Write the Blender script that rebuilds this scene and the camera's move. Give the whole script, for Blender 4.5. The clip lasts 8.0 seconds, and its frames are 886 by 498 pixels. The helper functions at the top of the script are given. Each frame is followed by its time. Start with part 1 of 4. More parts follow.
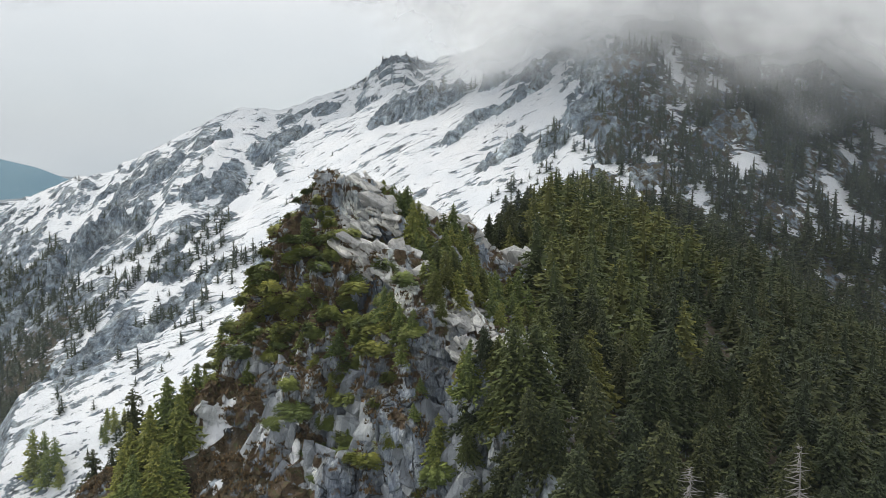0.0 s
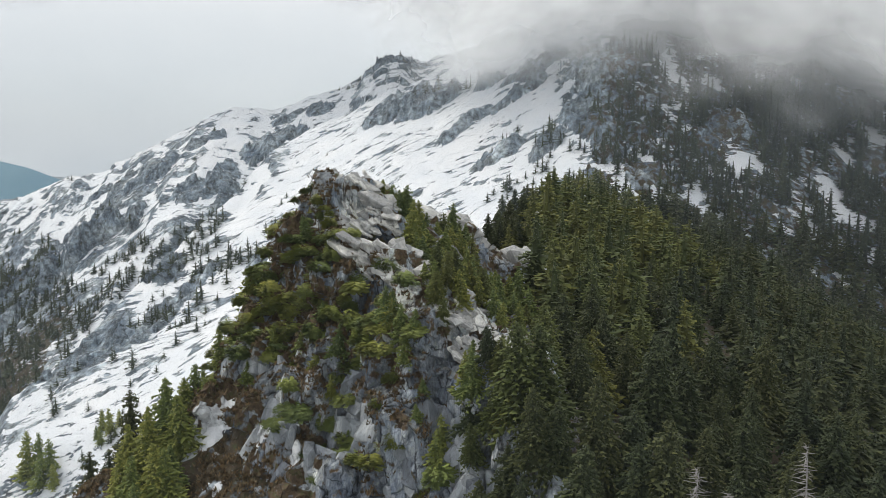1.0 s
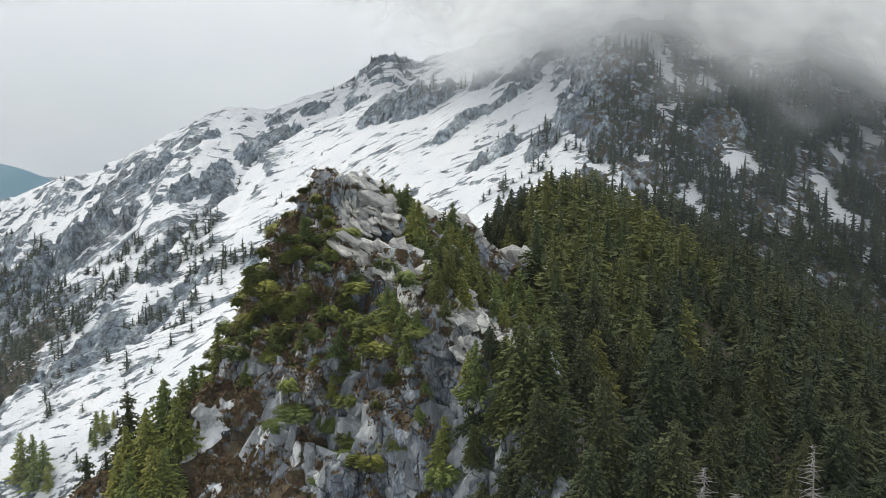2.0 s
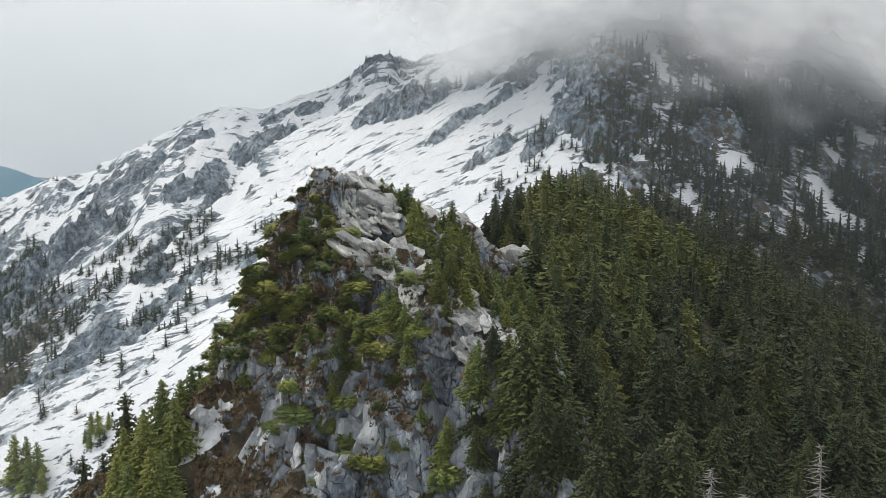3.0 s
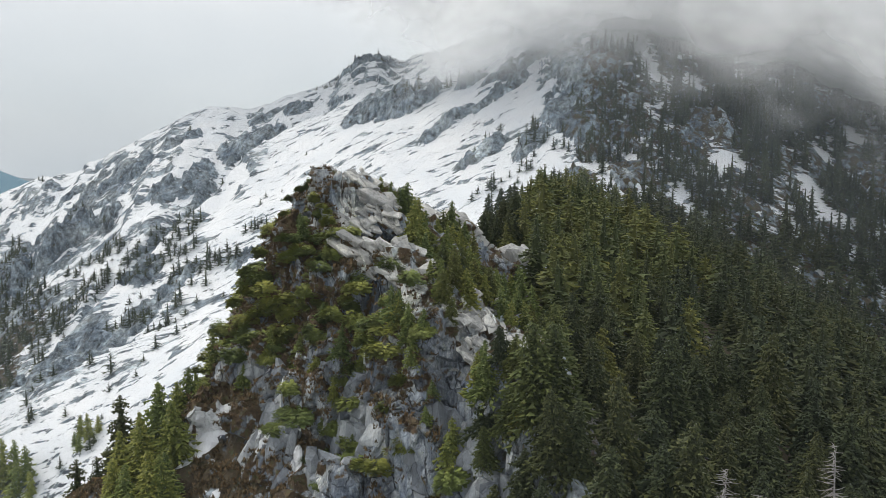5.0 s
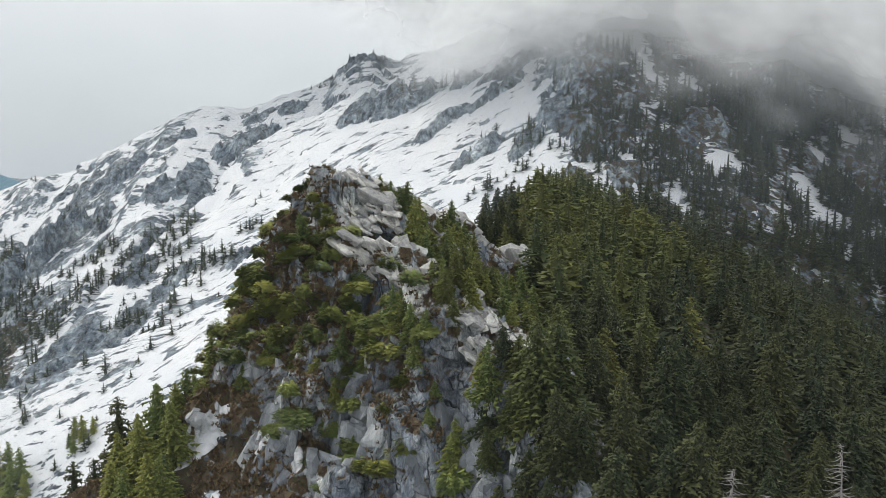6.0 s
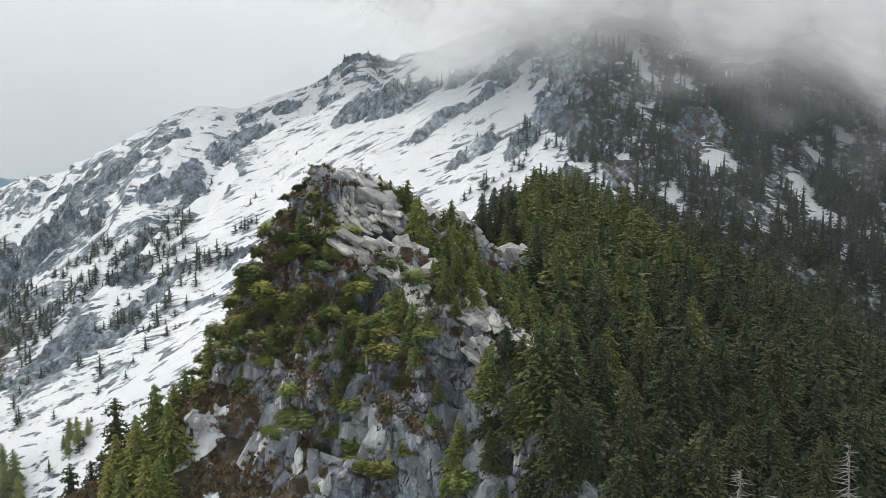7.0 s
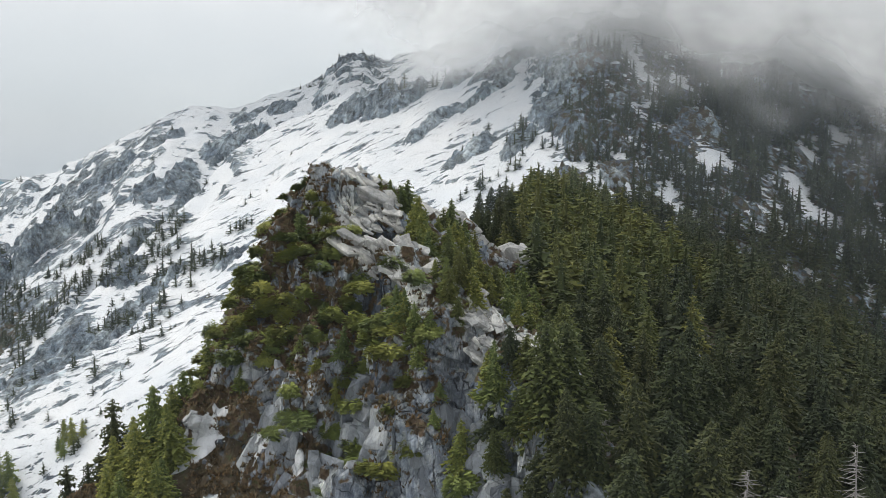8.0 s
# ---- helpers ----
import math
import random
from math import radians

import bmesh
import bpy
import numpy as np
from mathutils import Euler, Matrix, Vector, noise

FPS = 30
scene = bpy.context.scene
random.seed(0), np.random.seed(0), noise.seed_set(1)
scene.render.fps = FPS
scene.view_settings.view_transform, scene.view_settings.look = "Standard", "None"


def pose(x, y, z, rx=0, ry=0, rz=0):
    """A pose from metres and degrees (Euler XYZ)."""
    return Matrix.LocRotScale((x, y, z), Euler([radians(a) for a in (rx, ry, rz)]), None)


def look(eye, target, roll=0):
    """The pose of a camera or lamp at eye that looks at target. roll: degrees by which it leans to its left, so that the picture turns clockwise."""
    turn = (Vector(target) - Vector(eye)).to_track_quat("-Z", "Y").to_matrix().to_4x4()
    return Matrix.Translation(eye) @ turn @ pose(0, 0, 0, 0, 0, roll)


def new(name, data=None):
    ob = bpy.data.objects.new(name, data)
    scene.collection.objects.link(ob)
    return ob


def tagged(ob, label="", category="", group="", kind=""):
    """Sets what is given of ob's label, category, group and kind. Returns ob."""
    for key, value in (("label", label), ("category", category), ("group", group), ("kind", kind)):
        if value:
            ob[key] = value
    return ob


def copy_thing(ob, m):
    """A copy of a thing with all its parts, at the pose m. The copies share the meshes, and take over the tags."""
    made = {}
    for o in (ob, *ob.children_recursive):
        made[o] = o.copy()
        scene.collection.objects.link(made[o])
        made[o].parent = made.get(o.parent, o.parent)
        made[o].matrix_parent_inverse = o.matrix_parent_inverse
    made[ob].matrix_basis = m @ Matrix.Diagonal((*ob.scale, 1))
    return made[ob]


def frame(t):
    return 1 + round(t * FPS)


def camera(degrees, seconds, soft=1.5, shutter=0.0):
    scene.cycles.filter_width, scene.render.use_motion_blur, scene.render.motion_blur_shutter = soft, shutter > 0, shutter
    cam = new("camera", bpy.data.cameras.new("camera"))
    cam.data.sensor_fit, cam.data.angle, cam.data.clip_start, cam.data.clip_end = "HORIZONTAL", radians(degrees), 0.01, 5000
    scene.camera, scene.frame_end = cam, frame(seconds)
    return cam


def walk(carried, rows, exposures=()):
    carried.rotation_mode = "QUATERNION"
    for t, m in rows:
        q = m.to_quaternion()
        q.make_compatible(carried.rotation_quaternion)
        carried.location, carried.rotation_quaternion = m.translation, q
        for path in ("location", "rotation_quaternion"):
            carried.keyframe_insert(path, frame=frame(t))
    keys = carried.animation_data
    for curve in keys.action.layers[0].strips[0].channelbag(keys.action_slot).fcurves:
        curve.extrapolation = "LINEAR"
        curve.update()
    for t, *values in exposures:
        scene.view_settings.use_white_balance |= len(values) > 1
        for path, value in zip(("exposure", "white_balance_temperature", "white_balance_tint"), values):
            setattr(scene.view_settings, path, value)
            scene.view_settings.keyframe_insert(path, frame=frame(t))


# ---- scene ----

# ---------------------------------------------------------------- camera
cam = camera(58.5, 8.0, soft=0.55)
PATH = [
    (0.0, pose(0.000, 0.000, 100.000, 82.000, 0.000, 0.000)),
    (1.0, pose(-1.148, 0.690, 99.837, 82.003, 0.015, -0.502)),
    (2.0, pose(-2.278, 1.392, 99.670, 82.007, 0.028, -0.998)),
    (3.0, pose(-3.389, 2.107, 99.500, 82.013, 0.038, -1.489)),
    (4.0, pose(-4.482, 2.834, 99.326, 82.020, 0.046, -1.973)),
    (5.0, pose(-5.556, 3.573, 99.148, 82.028, 0.051, -2.451)),
    (6.0, pose(-6.612, 4.325, 98.966, 82.038, 0.054, -2.924)),
    (7.0, pose(-7.648, 5.090, 98.780, 82.048, 0.054, -3.391)),
    (8.0, pose(-8.667, 5.866, 98.591, 82.060, 0.051, -3.851)),
]
walk(cam, PATH)

# ---------------------------------------------------------------- world, sun
SUN_AZ, SUN_EL = -58.0, 46.0          # degrees: ahead to the left, above the horizon
scene.cycles.transparent_max_bounces = 32
world = bpy.data.worlds.new("overcast_sky")
scene.world = world
world.use_nodes = True
wn, wl = world.node_tree.nodes, world.node_tree.links
wn.clear()
w_out, w_bg = wn.new("ShaderNodeOutputWorld"), wn.new("ShaderNodeBackground")
w_sky = wn.new("ShaderNodeTexSky")
w_sky.sky_type, w_sky.sun_disc = "NISHITA", False
w_sky.sun_elevation, w_sky.sun_rotation = radians(SUN_EL), radians(SUN_AZ)
w_co, w_map, w_no = wn.new("ShaderNodeTexCoord"), wn.new("ShaderNodeMapping"), wn.new("ShaderNodeTexNoise")
w_map.inputs["Scale"].default_value = (1.0, 1.0, 2.6)
w_no.inputs["Scale"].default_value, w_no.inputs["Detail"].default_value = 1.7, 5.0
w_ramp, w_mix = wn.new("ShaderNodeValToRGB"), wn.new("ShaderNodeMix")
w_ramp.color_ramp.elements[0].position, w_ramp.color_ramp.elements[1].position = 0.30, 0.70
w_ramp.color_ramp.elements[0].color = (0.62, 0.65, 0.68, 1)
w_ramp.color_ramp.elements[1].color = (0.86, 0.86, 0.855, 1)
w_gain = wn.new("ShaderNodeVectorMath")
w_gain.operation = "SCALE"
w_gain.inputs["Scale"].default_value = 11.8
w_mix.data_type = "RGBA"
w_mix.inputs["Factor"].default_value = 0.93      # share of the sky behind cloud
w_bg.inputs["Strength"].default_value = 0.1
wl.new(w_co.outputs["Generated"], w_map.inputs["Vector"])
wl.new(w_map.outputs["Vector"], w_no.inputs["Vector"])
wl.new(w_no.outputs["Fac"], w_ramp.inputs["Fac"])
wl.new(w_ramp.outputs["Color"], w_gain.inputs[0])
wl.new(w_sky.outputs["Color"], w_mix.inputs["A"])
w_sep, w_low, w_mul = wn.new("ShaderNodeSeparateXYZ"), wn.new("ShaderNodeValToRGB"), wn.new("ShaderNodeMix")
w_low.color_ramp.elements[0].position, w_low.color_ramp.elements[1].position = 0.02, 0.30
w_low.color_ramp.elements[0].color = (0.74, 0.78, 0.81, 1)
w_low.color_ramp.elements[1].color = (1.05, 1.05, 1.05, 1)
w_mul.data_type, w_mul.blend_type = "RGBA", "MULTIPLY"
w_mul.inputs["Factor"].default_value = 1.0
wl.new(w_co.outputs["Generated"], w_sep.inputs["Vector"])
wl.new(w_sep.outputs["Z"], w_low.inputs["Fac"])
wl.new(w_gain.outputs["Vector"], w_mul.inputs["A"])
wl.new(w_low.outputs["Color"], w_mul.inputs["B"])
wl.new(w_mul.outputs["Result"], w_mix.inputs["B"])
wl.new(w_mix.outputs["Result"], w_bg.inputs["Color"])
wl.new(w_bg.outputs["Background"], w_out.inputs["Surface"])

sun = new("sun", bpy.data.lights.new("sun", "SUN"))
sun.data.energy, sun.data.angle, sun.data.color = 1.6, radians(12), (1.0, 0.95, 0.86)
sun_at = Vector((math.sin(radians(SUN_AZ)) * math.cos(radians(SUN_EL)), math.cos(radians(SUN_AZ)) * math.cos(radians(SUN_EL)), math.sin(radians(SUN_EL))))
sun.matrix_world = look(sun_at * 900, (0, 0, 0))
scene.view_settings.exposure = 0.0

# ---------------------------------------------------------------- noise and shape of the land
RNG = np.random.default_rng(7)


def _hash(ix, iy, iz, k):
    h = (ix.astype(np.int64) * 374761393 + iy.astype(np.int64) * 668265263 + iz.astype(np.int64) * 1442695041 + k * 974634211) & 0xFFFFFFFF
    h = ((h ^ (h >> 13)) * 1274126177) & 0xFFFFFFFF
    h = ((h ^ (h >> 15)) * 2246822519) & 0xFFFFFFFF
    return ((h ^ (h >> 16)) & 0xFFFFFF) / float(0xFFFFFF)


def vnoise(x, y, z=None, k=0):
    """Smooth value noise, -1 to 1."""
    z = np.zeros_like(x) if z is None else z
    ix, iy, iz = np.floor(x), np.floor(y), np.floor(z)
    fx, fy, fz = x - ix, y - iy, z - iz
    fx, fy, fz = [f * f * f * (f * (f * 6 - 15) + 10) for f in (fx, fy, fz)]
    out = 0
    for a in (0, 1):
        for b in (0, 1):
            for c in (0, 1):
                w = (fx if a else 1 - fx) * (fy if b else 1 - fy) * (fz if c else 1 - fz)
                out = out + w * _hash(ix + a, iy + b, iz + c, k)
    return out * 2 - 1


def fbm(x, y, z=None, octaves=4, k=0):
    out, amp = 0, 1.0
    for o in range(octaves):
        s = 2.03 ** o
        out = out + amp * vnoise(x * s + 17.3 * o, y * s - 9.1 * o, None if z is None else z * s + 5.7 * o, k + o)
        amp *= 0.5
    return out / 1.6


def facets(x, y, z, k=0):
    """Angular blocks: each cell of a jittered lattice is a tilted plane, -1 to 1."""
    ix, iy, iz = np.floor(x), np.floor(y), np.floor(z)
    best = np.full(x.shape, 1e9)
    val = np.zeros(x.shape)
    for a in (-1, 0, 1):
        for b in (-1, 0, 1):
            for c in (-1, 0, 1):
                jx, jy, jz = ix + a, iy + b, iz + c
                dx = jx + _hash(jx, jy, jz, k) - x
                dy = jy + _hash(jx, jy, jz, k + 1) - y
                dz = jz + _hash(jx, jy, jz, k + 2) - z
                d = dx * dx + dy * dy + dz * dz
                near = d < best
                v = (_hash(jx, jy, jz, k + 3) * 2 - 1) + 1.3 * (dx * (_hash(jx, jy, jz, k + 4) - 0.5) + dy * (_hash(jx, jy, jz, k + 5) - 0.5) + dz * (_hash(jx, jy, jz, k + 6) - 0.5))
                best, val = np.where(near, d, best), np.where(near, v, val)
    return val


def smooth(a, b, v):
    t = np.clip((v - a) / (b - a), 0, 1)
    return t * t * (3 - 2 * t)


def smax(a, b, k):
    h = np.clip(0.5 + 0.5 * (a - b) / k, 0, 1)
    return b + (a - b) * h + k * h * (1 - h)


def smin(a, b, k):
    return -smax(-a, -b, k)


# rock bands and bosses on the snow: x, y, half length across, half length uphill, height
RIDGE_ROCKS = [
    (-216, 486, 31, 25, 17.0), (-186, 528, 14, 11, 5.0), (-150, 487, 13, 13, 5.0), (-156, 545, 15, 8, 3.5),
    (-116, 528, 13, 13, 5.0), (-132, 500, 11, 17, 4.0), (-101, 533, 17, 14, 4.5), (-212, 548, 13, 10, 3.5),
    (-104, 572, 12, 5, 2.5), (-80, 568, 13, 12, 4.5), (-56, 530, 7, 8, 4.0), (-42, 590, 15, 9, 2.0),
    (-14, 588, 12, 8, 2.5), (-262, 500, 22, 14, 10.0), (-250, 462, 20, 16, 9.0), (-235, 560, 12, 7, 2.5),
]
FACE_ROCKS = [
    (-27, 478, 21, 13, 8.0), (0, 464, 20, 15, 9.5), (26, 452, 14, 11, 8.0), (14, 408, 14, 7, 4.0),
    (41, 411, 14, 5, 3.5), (53, 437, 18, 9, 5.0), (25, 366, 15, 8, 4.5), (48, 352, 12, 9, 4.5),
    (78, 433, 13, 10, 5.0), (-150, 338, 22, 30, 1.5), (-128, 362, 15, 16, 1.5), (-113, 384, 17, 7, 1.5),
    (-85, 374, 11, 5, 1.2), (-141, 402, 12, 10, 2.0), (68, 360, 12, 26, 5.0), (80, 400, 12, 24, 6.0),
]


WOOD_ROCKS = [
    (131, 358, 9, 11, 5.0), (117, 345, 8, 6, 3.5), (63, 314, 6, 11, 3.0), (79, 314, 5, 7, 2.5),
    (205, 360, 7, 12, 4.0), (133, 309, 7, 5, 2.5), (74, 279, 5, 5, 2.0), (75, 386, 7, 22, 4.0),
]
# old snow left on the wooded face: x, y, half width, half length
WOOD_SNOW = [
    (129, 337, 8.4, 6.0), (167, 335, 4.3, 11.0), (174, 327, 6.6, 3.6), (113, 404, 5.6, 6.6), (114, 392, 4.9, 4.6), (100, 310, 2.7, 2.6),
    (134, 304, 3.1, 2.6), (186, 365, 3.7, 4.4), (211, 389, 6.9, 6.5), (133, 394, 6.9, 3.7), (184, 414, 3.5, 2.9), (84, 307, 2.4, 2.6),
]


def flank_plane(x, y):
    return 66 - 0.42 * (x - 16) + 0.18 * (y - 107) - 0.22 * np.maximum(0, x - 90)


def spur_x(y):
    return np.interp(y, [60, 80, 90, 98, 110, 140, 165, 234, 314, 380], [14, 12, 9, 4, 2, -6, 12, 34, 62, 80])


def land_base(x, y):
    """The large forms: snow face, far ridge, wooded face, wooded spur, shoulder, valley."""
    # snow face with its crest
    face = 0.469 * x + 0.408 * y - 68
    crest_y = 505 - 2.0 * np.maximum(0, -95 - x)
    face = face + 4.0 * np.exp(-((y - crest_y) / 22) ** 2) - 0.95 * np.maximum(0, y - crest_y)
    rim = np.interp(y, [250, 285, 341, 420], [-155, -165, -181, -184])
    face = face - 1.3 * np.maximum(0, rim - x)
    # wooded face
    wood = -0.282 * x + 0.729 * y - 121.9
    wood = smin(wood, 190 + 0.05 * y + 0 * x, 30)
    main = smin(face, wood, 9)
    # far snow ridge
    crest = np.interp(x, [-600, -339, -284, -249, -211, -185, -169, -150, -116, -86, -65, -52, -38, -25, -12, 20, 120, 300], [-30, 47, 68, 76, 94, 107, 118, 122, 119, 131, 138, 150, 158, 160, 156, 166, 190, 215])
    down = np.maximum(0, 600 - y)
    crest = crest + 2.4 * fbm(x / 16, x * 0 + 2.5, octaves=3, k=12) + 2.4 * smooth(-75, -55, x) * smooth(10, -20, x) * facets(x / 9, y / 14, x * 0, 14)
    ridge = crest - 0.41 * down - 0.14 * np.maximum(0, down - 60) - 0.5 * np.maximum(0, y - 606)
    ridge = ridge - 0.33 * np.maximum(0, -215 - x) * smooth(0, 90, down)
    ridge = ridge - 9 * np.exp(-((y - crest_y - 20) / 16) ** 2) * smooth(-230, -130, x) * smooth(-20, -60, x)
    main = smax(main, ridge, 3)
    # wooded spur that runs down from the face to the crag
    xc = spur_x(y)
    flank = flank_plane(x, y)
    crest_f = flank_plane(xc, y)
    flank = np.where(x < xc, crest_f - np.interp(y, [98, 110, 150, 225, 270, 310], [2.6, 1.15, 1.15, 0.75, 0.5, 0.37]) * (xc - x) - 1.0 * np.maximum(0, rim - x), flank)
    flank = flank - 0.8 * np.maximum(0, y - 335)
    flank = np.where(y < 60, flank - 0.12 * (60 - y), flank)
    main = smax(main, flank, 5)
    # shoulder beside the crag
    sh = 52.5 + 0.5 * (x + 36) + 0.5 * (np.minimum(y, 124) - 122) - 0.6 * np.maximum(0, y - 128)
    sh = sh - 0.8 * np.maximum(0, x + 22) - 1.1 * np.maximum(0, -60 - x)
    main = smax(main, sh, 3)
    floor = -75 - 0.03 * np.abs(y - 300) + 0 * x
    return smax(main, floor, 10)


def rock_bosses(x, y):
    """Rise of the bedrock bosses, and how much bare rock they show (0 to 1)."""
    rise, bare = np.zeros_like(x), np.zeros_like(x)
    wob = 0.62 * fbm(x / 13 + y / 60, y / 22 - x / 40, octaves=5, k=21)
    for bx, by, la, wd, ht in RIDGE_ROCKS + FACE_ROCKS + WOOD_ROCKS:
        near = np.abs(x - bx) + np.abs(y - by) < 2.2 * (la + wd)
        if not near.any():
            continue
        u, v = x - bx, y - by
        a, b = (0.94 * u + 0.34 * v) / la, (-0.34 * u + 0.94 * v) / wd
        r = np.sqrt(a * a + b * b) + wob
        top = 1 - smooth(0.62, 1.02, r)
        rise = rise + ht * top * (0.75 + 0.25 * np.clip(-b, -1, 1))
        bare = np.maximum(bare, 1 - smooth(0.72, 1.12, r))
    return rise, bare


# old snow in hollows of the cliff's foot: x, y, half width, half length, turn
HOLLOW_SNOW = [(-38.4, 122.3, 2.4, 1.9, 0.5), (-35.0, 123.6, 2.0, 1.2, 0.6), (-29.0, 116.6, 1.9, 0.8, -0.4), (-26.3, 114.6, 2.1, 0.7, 0.1), (-23.4, 115.2, 1.0, 0.6, 0.5),
               (-21.5, 109.5, 0.7, 1.5, 0.3), (-27.5, 125.5, 0.5, 1.3, 0.1), (-34.0, 110.0, 0.8, 0.7, 0.2), (-12.5, 110.8, 0.6, 0.5, 0.4)]


def hollow_snow(x, y):
    out = np.zeros_like(x)
    wob = 0.45 * fbm(x / 1.3, y / 1.3, octaves=3, k=171)
    for sx, sy, ra, rb, turn in HOLLOW_SNOW:
        u, v = x - sx, y - sy
        c, q = math.cos(turn), math.sin(turn)
        out = np.maximum(out, smooth(1.15, 0.85, np.hypot((u * c + v * q) / ra, (v * c - u * q) / rb) + wob))
    return out


def land(x, y):
    """Ground height with its relief."""
    z = land_base(x, y)
    far = smooth(220, 330, y)
    z = z + far * (4.0 * fbm(x / 70, y / 70, octaves=3, k=3) + 2.2 * fbm(x / 19, y / 24, octaves=4, k=9)) + (1 - far) * 1.2 * fbm(x / 22, y / 22, octaves=4, k=15)
    rise, bare = rock_bosses(x, y)
    wild = np.maximum(bare, 0.9 * smooth(52, 66, x) * smooth(118, 90, x) * smooth(300, 330, y)) * far
    z = z + 2.2 * smooth(-70, -110, x) * smooth(430, 470, y) * smooth(0.12, 0.32, fbm(x / 17 + y / 50, y / 26, octaves=4, k=29))
    wild = np.maximum(wild, 0.42 * (1 - hollow_snow(x, y)) * (1 - smooth(150, 190, y)) * smooth(90, 98, y) * smooth(5, -8, x) * smooth(-70, -55, x))
    at = wild > 0.01
    rough = np.zeros_like(z)
    if at.any():
        xa, ya, za = x[at], y[at], z[at]
        rough[at] = 2.3 * facets(xa / 9, ya / 9, za / 7, 23) + 1.3 * facets(xa / 4, ya / 4, za / 3.2, 27)
    return z + rise + wild * rough


SPINE = [(-21.0, 147.0, 90.2), (-16.0, 137.0, 91.0), (-12.5, 121.0, 82.5), (-6.0, 113.0, 81.0), (0.0, 102.0, 74.5), (2.0, 98.0, 70.0)]


BACK_RIB = [(-5.0, 147.0, 86.0), (3.0, 146.5, 83.0), (9.0, 146.0, 79.5), (18.0, 150.5, 75.0)]
SIDE_RIB = [(-22.0, 138.0, 81.0), (-29.0, 134.5, 73.0), (-35.5, 135.0, 67.5), (-42.0, 131.0, 57.0)]


def cliff_edge(x):
    return np.interp(x, [-50, -33.4, -27, -24, -19.2, -15, -11.9, -10, -6.4, -0.6, 4.3, 9, 16], [144, 130, 121.5, 119, 115.8, 112.3, 110, 105, 100.2, 96.6, 90, 86, 78])


def crag_height(x, y):
    """The bare crag: a spine that steps down to a sheer front."""
    wx = x + 1.5 * vnoise(x / 9, y / 9, k=31)
    wy = y + 1.5 * vnoise(x / 9, y / 9, k=37)
    best = np.full(x.shape, -200.0)
    for i, ((ax, ay, az), (bx, by, bz)) in enumerate(zip(SPINE, SPINE[1:])):
        dx, dy = bx - ax, by - ay
        t = np.clip(((wx - ax) * dx + (wy - ay) * dy) / (dx * dx + dy * dy), 0, 1)
        ex, ey = wx - (ax + t * dx), wy - (ay + t * dy)
        d = np.sqrt(ex * ex + ey * ey)
        front = smooth(-1.5, 1.5, -(dx * ey - dy * ex) / np.hypot(dx, dy))
        flat = ((4.5, 4.5), (4.5, 2.6), (2.6, 2.2), (2.2, 1.8), (1.8, 1.5))[i]
        flat = (flat[0] + t * (flat[1] - flat[0])) * (1 - 0.35 * front)
        flat = flat + front * (1.6, 1.6 - 0.6 * t, 0.4, 0, 0)[i]
        z = az + t * (bz - az) - ((0.5 if i < 3 else 0.28) * (1 - front) + 1.45 * front) * np.maximum(0, d - flat) - 0.1 * d - 0.6 * np.maximum(0, d - 12)
        best = np.maximum(best, z)
    for (ax, ay, az), (bx, by, bz) in [*zip(BACK_RIB, BACK_RIB[1:]), *zip(SIDE_RIB, SIDE_RIB[1:])]:
        dx, dy = bx - ax, by - ay
        t = np.clip(((wx - ax) * dx + (wy - ay) * dy) / (dx * dx + dy * dy), 0, 1)
        d = np.hypot(wx - (ax + t * dx), wy - (ay + t * dy))
        best = np.maximum(best, az + t * (bz - az) - 1.1 * np.maximum(0, d - 1.2))
    # the steep front: scrubby slope above the edge, bare wall below it
    up = wy - cliff_edge(wx)
    front = 64.2 + np.where(up > 0, np.minimum(up, 2) * 1.9 + np.interp(wx, [-34, -25, -20], [1.0, 1.1, 2.0]) * np.maximum(0, up - 2), np.maximum(up, -1.5) * 2.4 + np.interp(wx, [-14, -8], [1.1, 3.4]) * np.minimum(0, up + 1.5))
    best = smin(best, front, 1.5)
    # the outer side steps in as it rises
    best = smin(best, np.interp(wx + 0.05 * (wy - 138), [-58, -37.2, -33.4, -29.8, -26.8, -22.9, -21.0, -18.6, -10], [20, 63, 69, 75, 81, 87, 90, 95, 130]), 1.0)
    side = smooth(0, 5, np.interp(y, [97, 113, 138, 150], [0, -7, -18, -25]) - x)
    return best + (0.35 + 0.95 * side) * np.sin(best * 0.72 + 2.2 * vnoise(x / 8, y / 8, k=43))


# ---------------------------------------------------------------- mesh helpers
def mesh_of(name, verts, faces, mat, smooth_shade=False):
    me = bpy.data.meshes.new(name)
    verts, faces = np.asarray(verts, np.float32), np.asarray(faces, np.int32)
    n = faces.shape[1]
    me.vertices.add(len(verts))
    me.vertices.foreach_set("co", verts.ravel())
    me.loops.add(faces.size)
    me.loops.foreach_set("vertex_index", faces.ravel())
    me.polygons.add(len(faces))
    me.polygons.foreach_set("loop_start", np.arange(0, faces.size, n, dtype=np.int32))
    me.polygons.foreach_set("use_smooth", np.full(len(faces), smooth_shade))
    me.materials.append(mat)
    me.update(calc_edges=True)
    me.validate()
    return me


def attribute(me, name, values):
    me.attributes.new(name, "FLOAT", "POINT").data.foreach_set("value", np.asarray(values, np.float32))


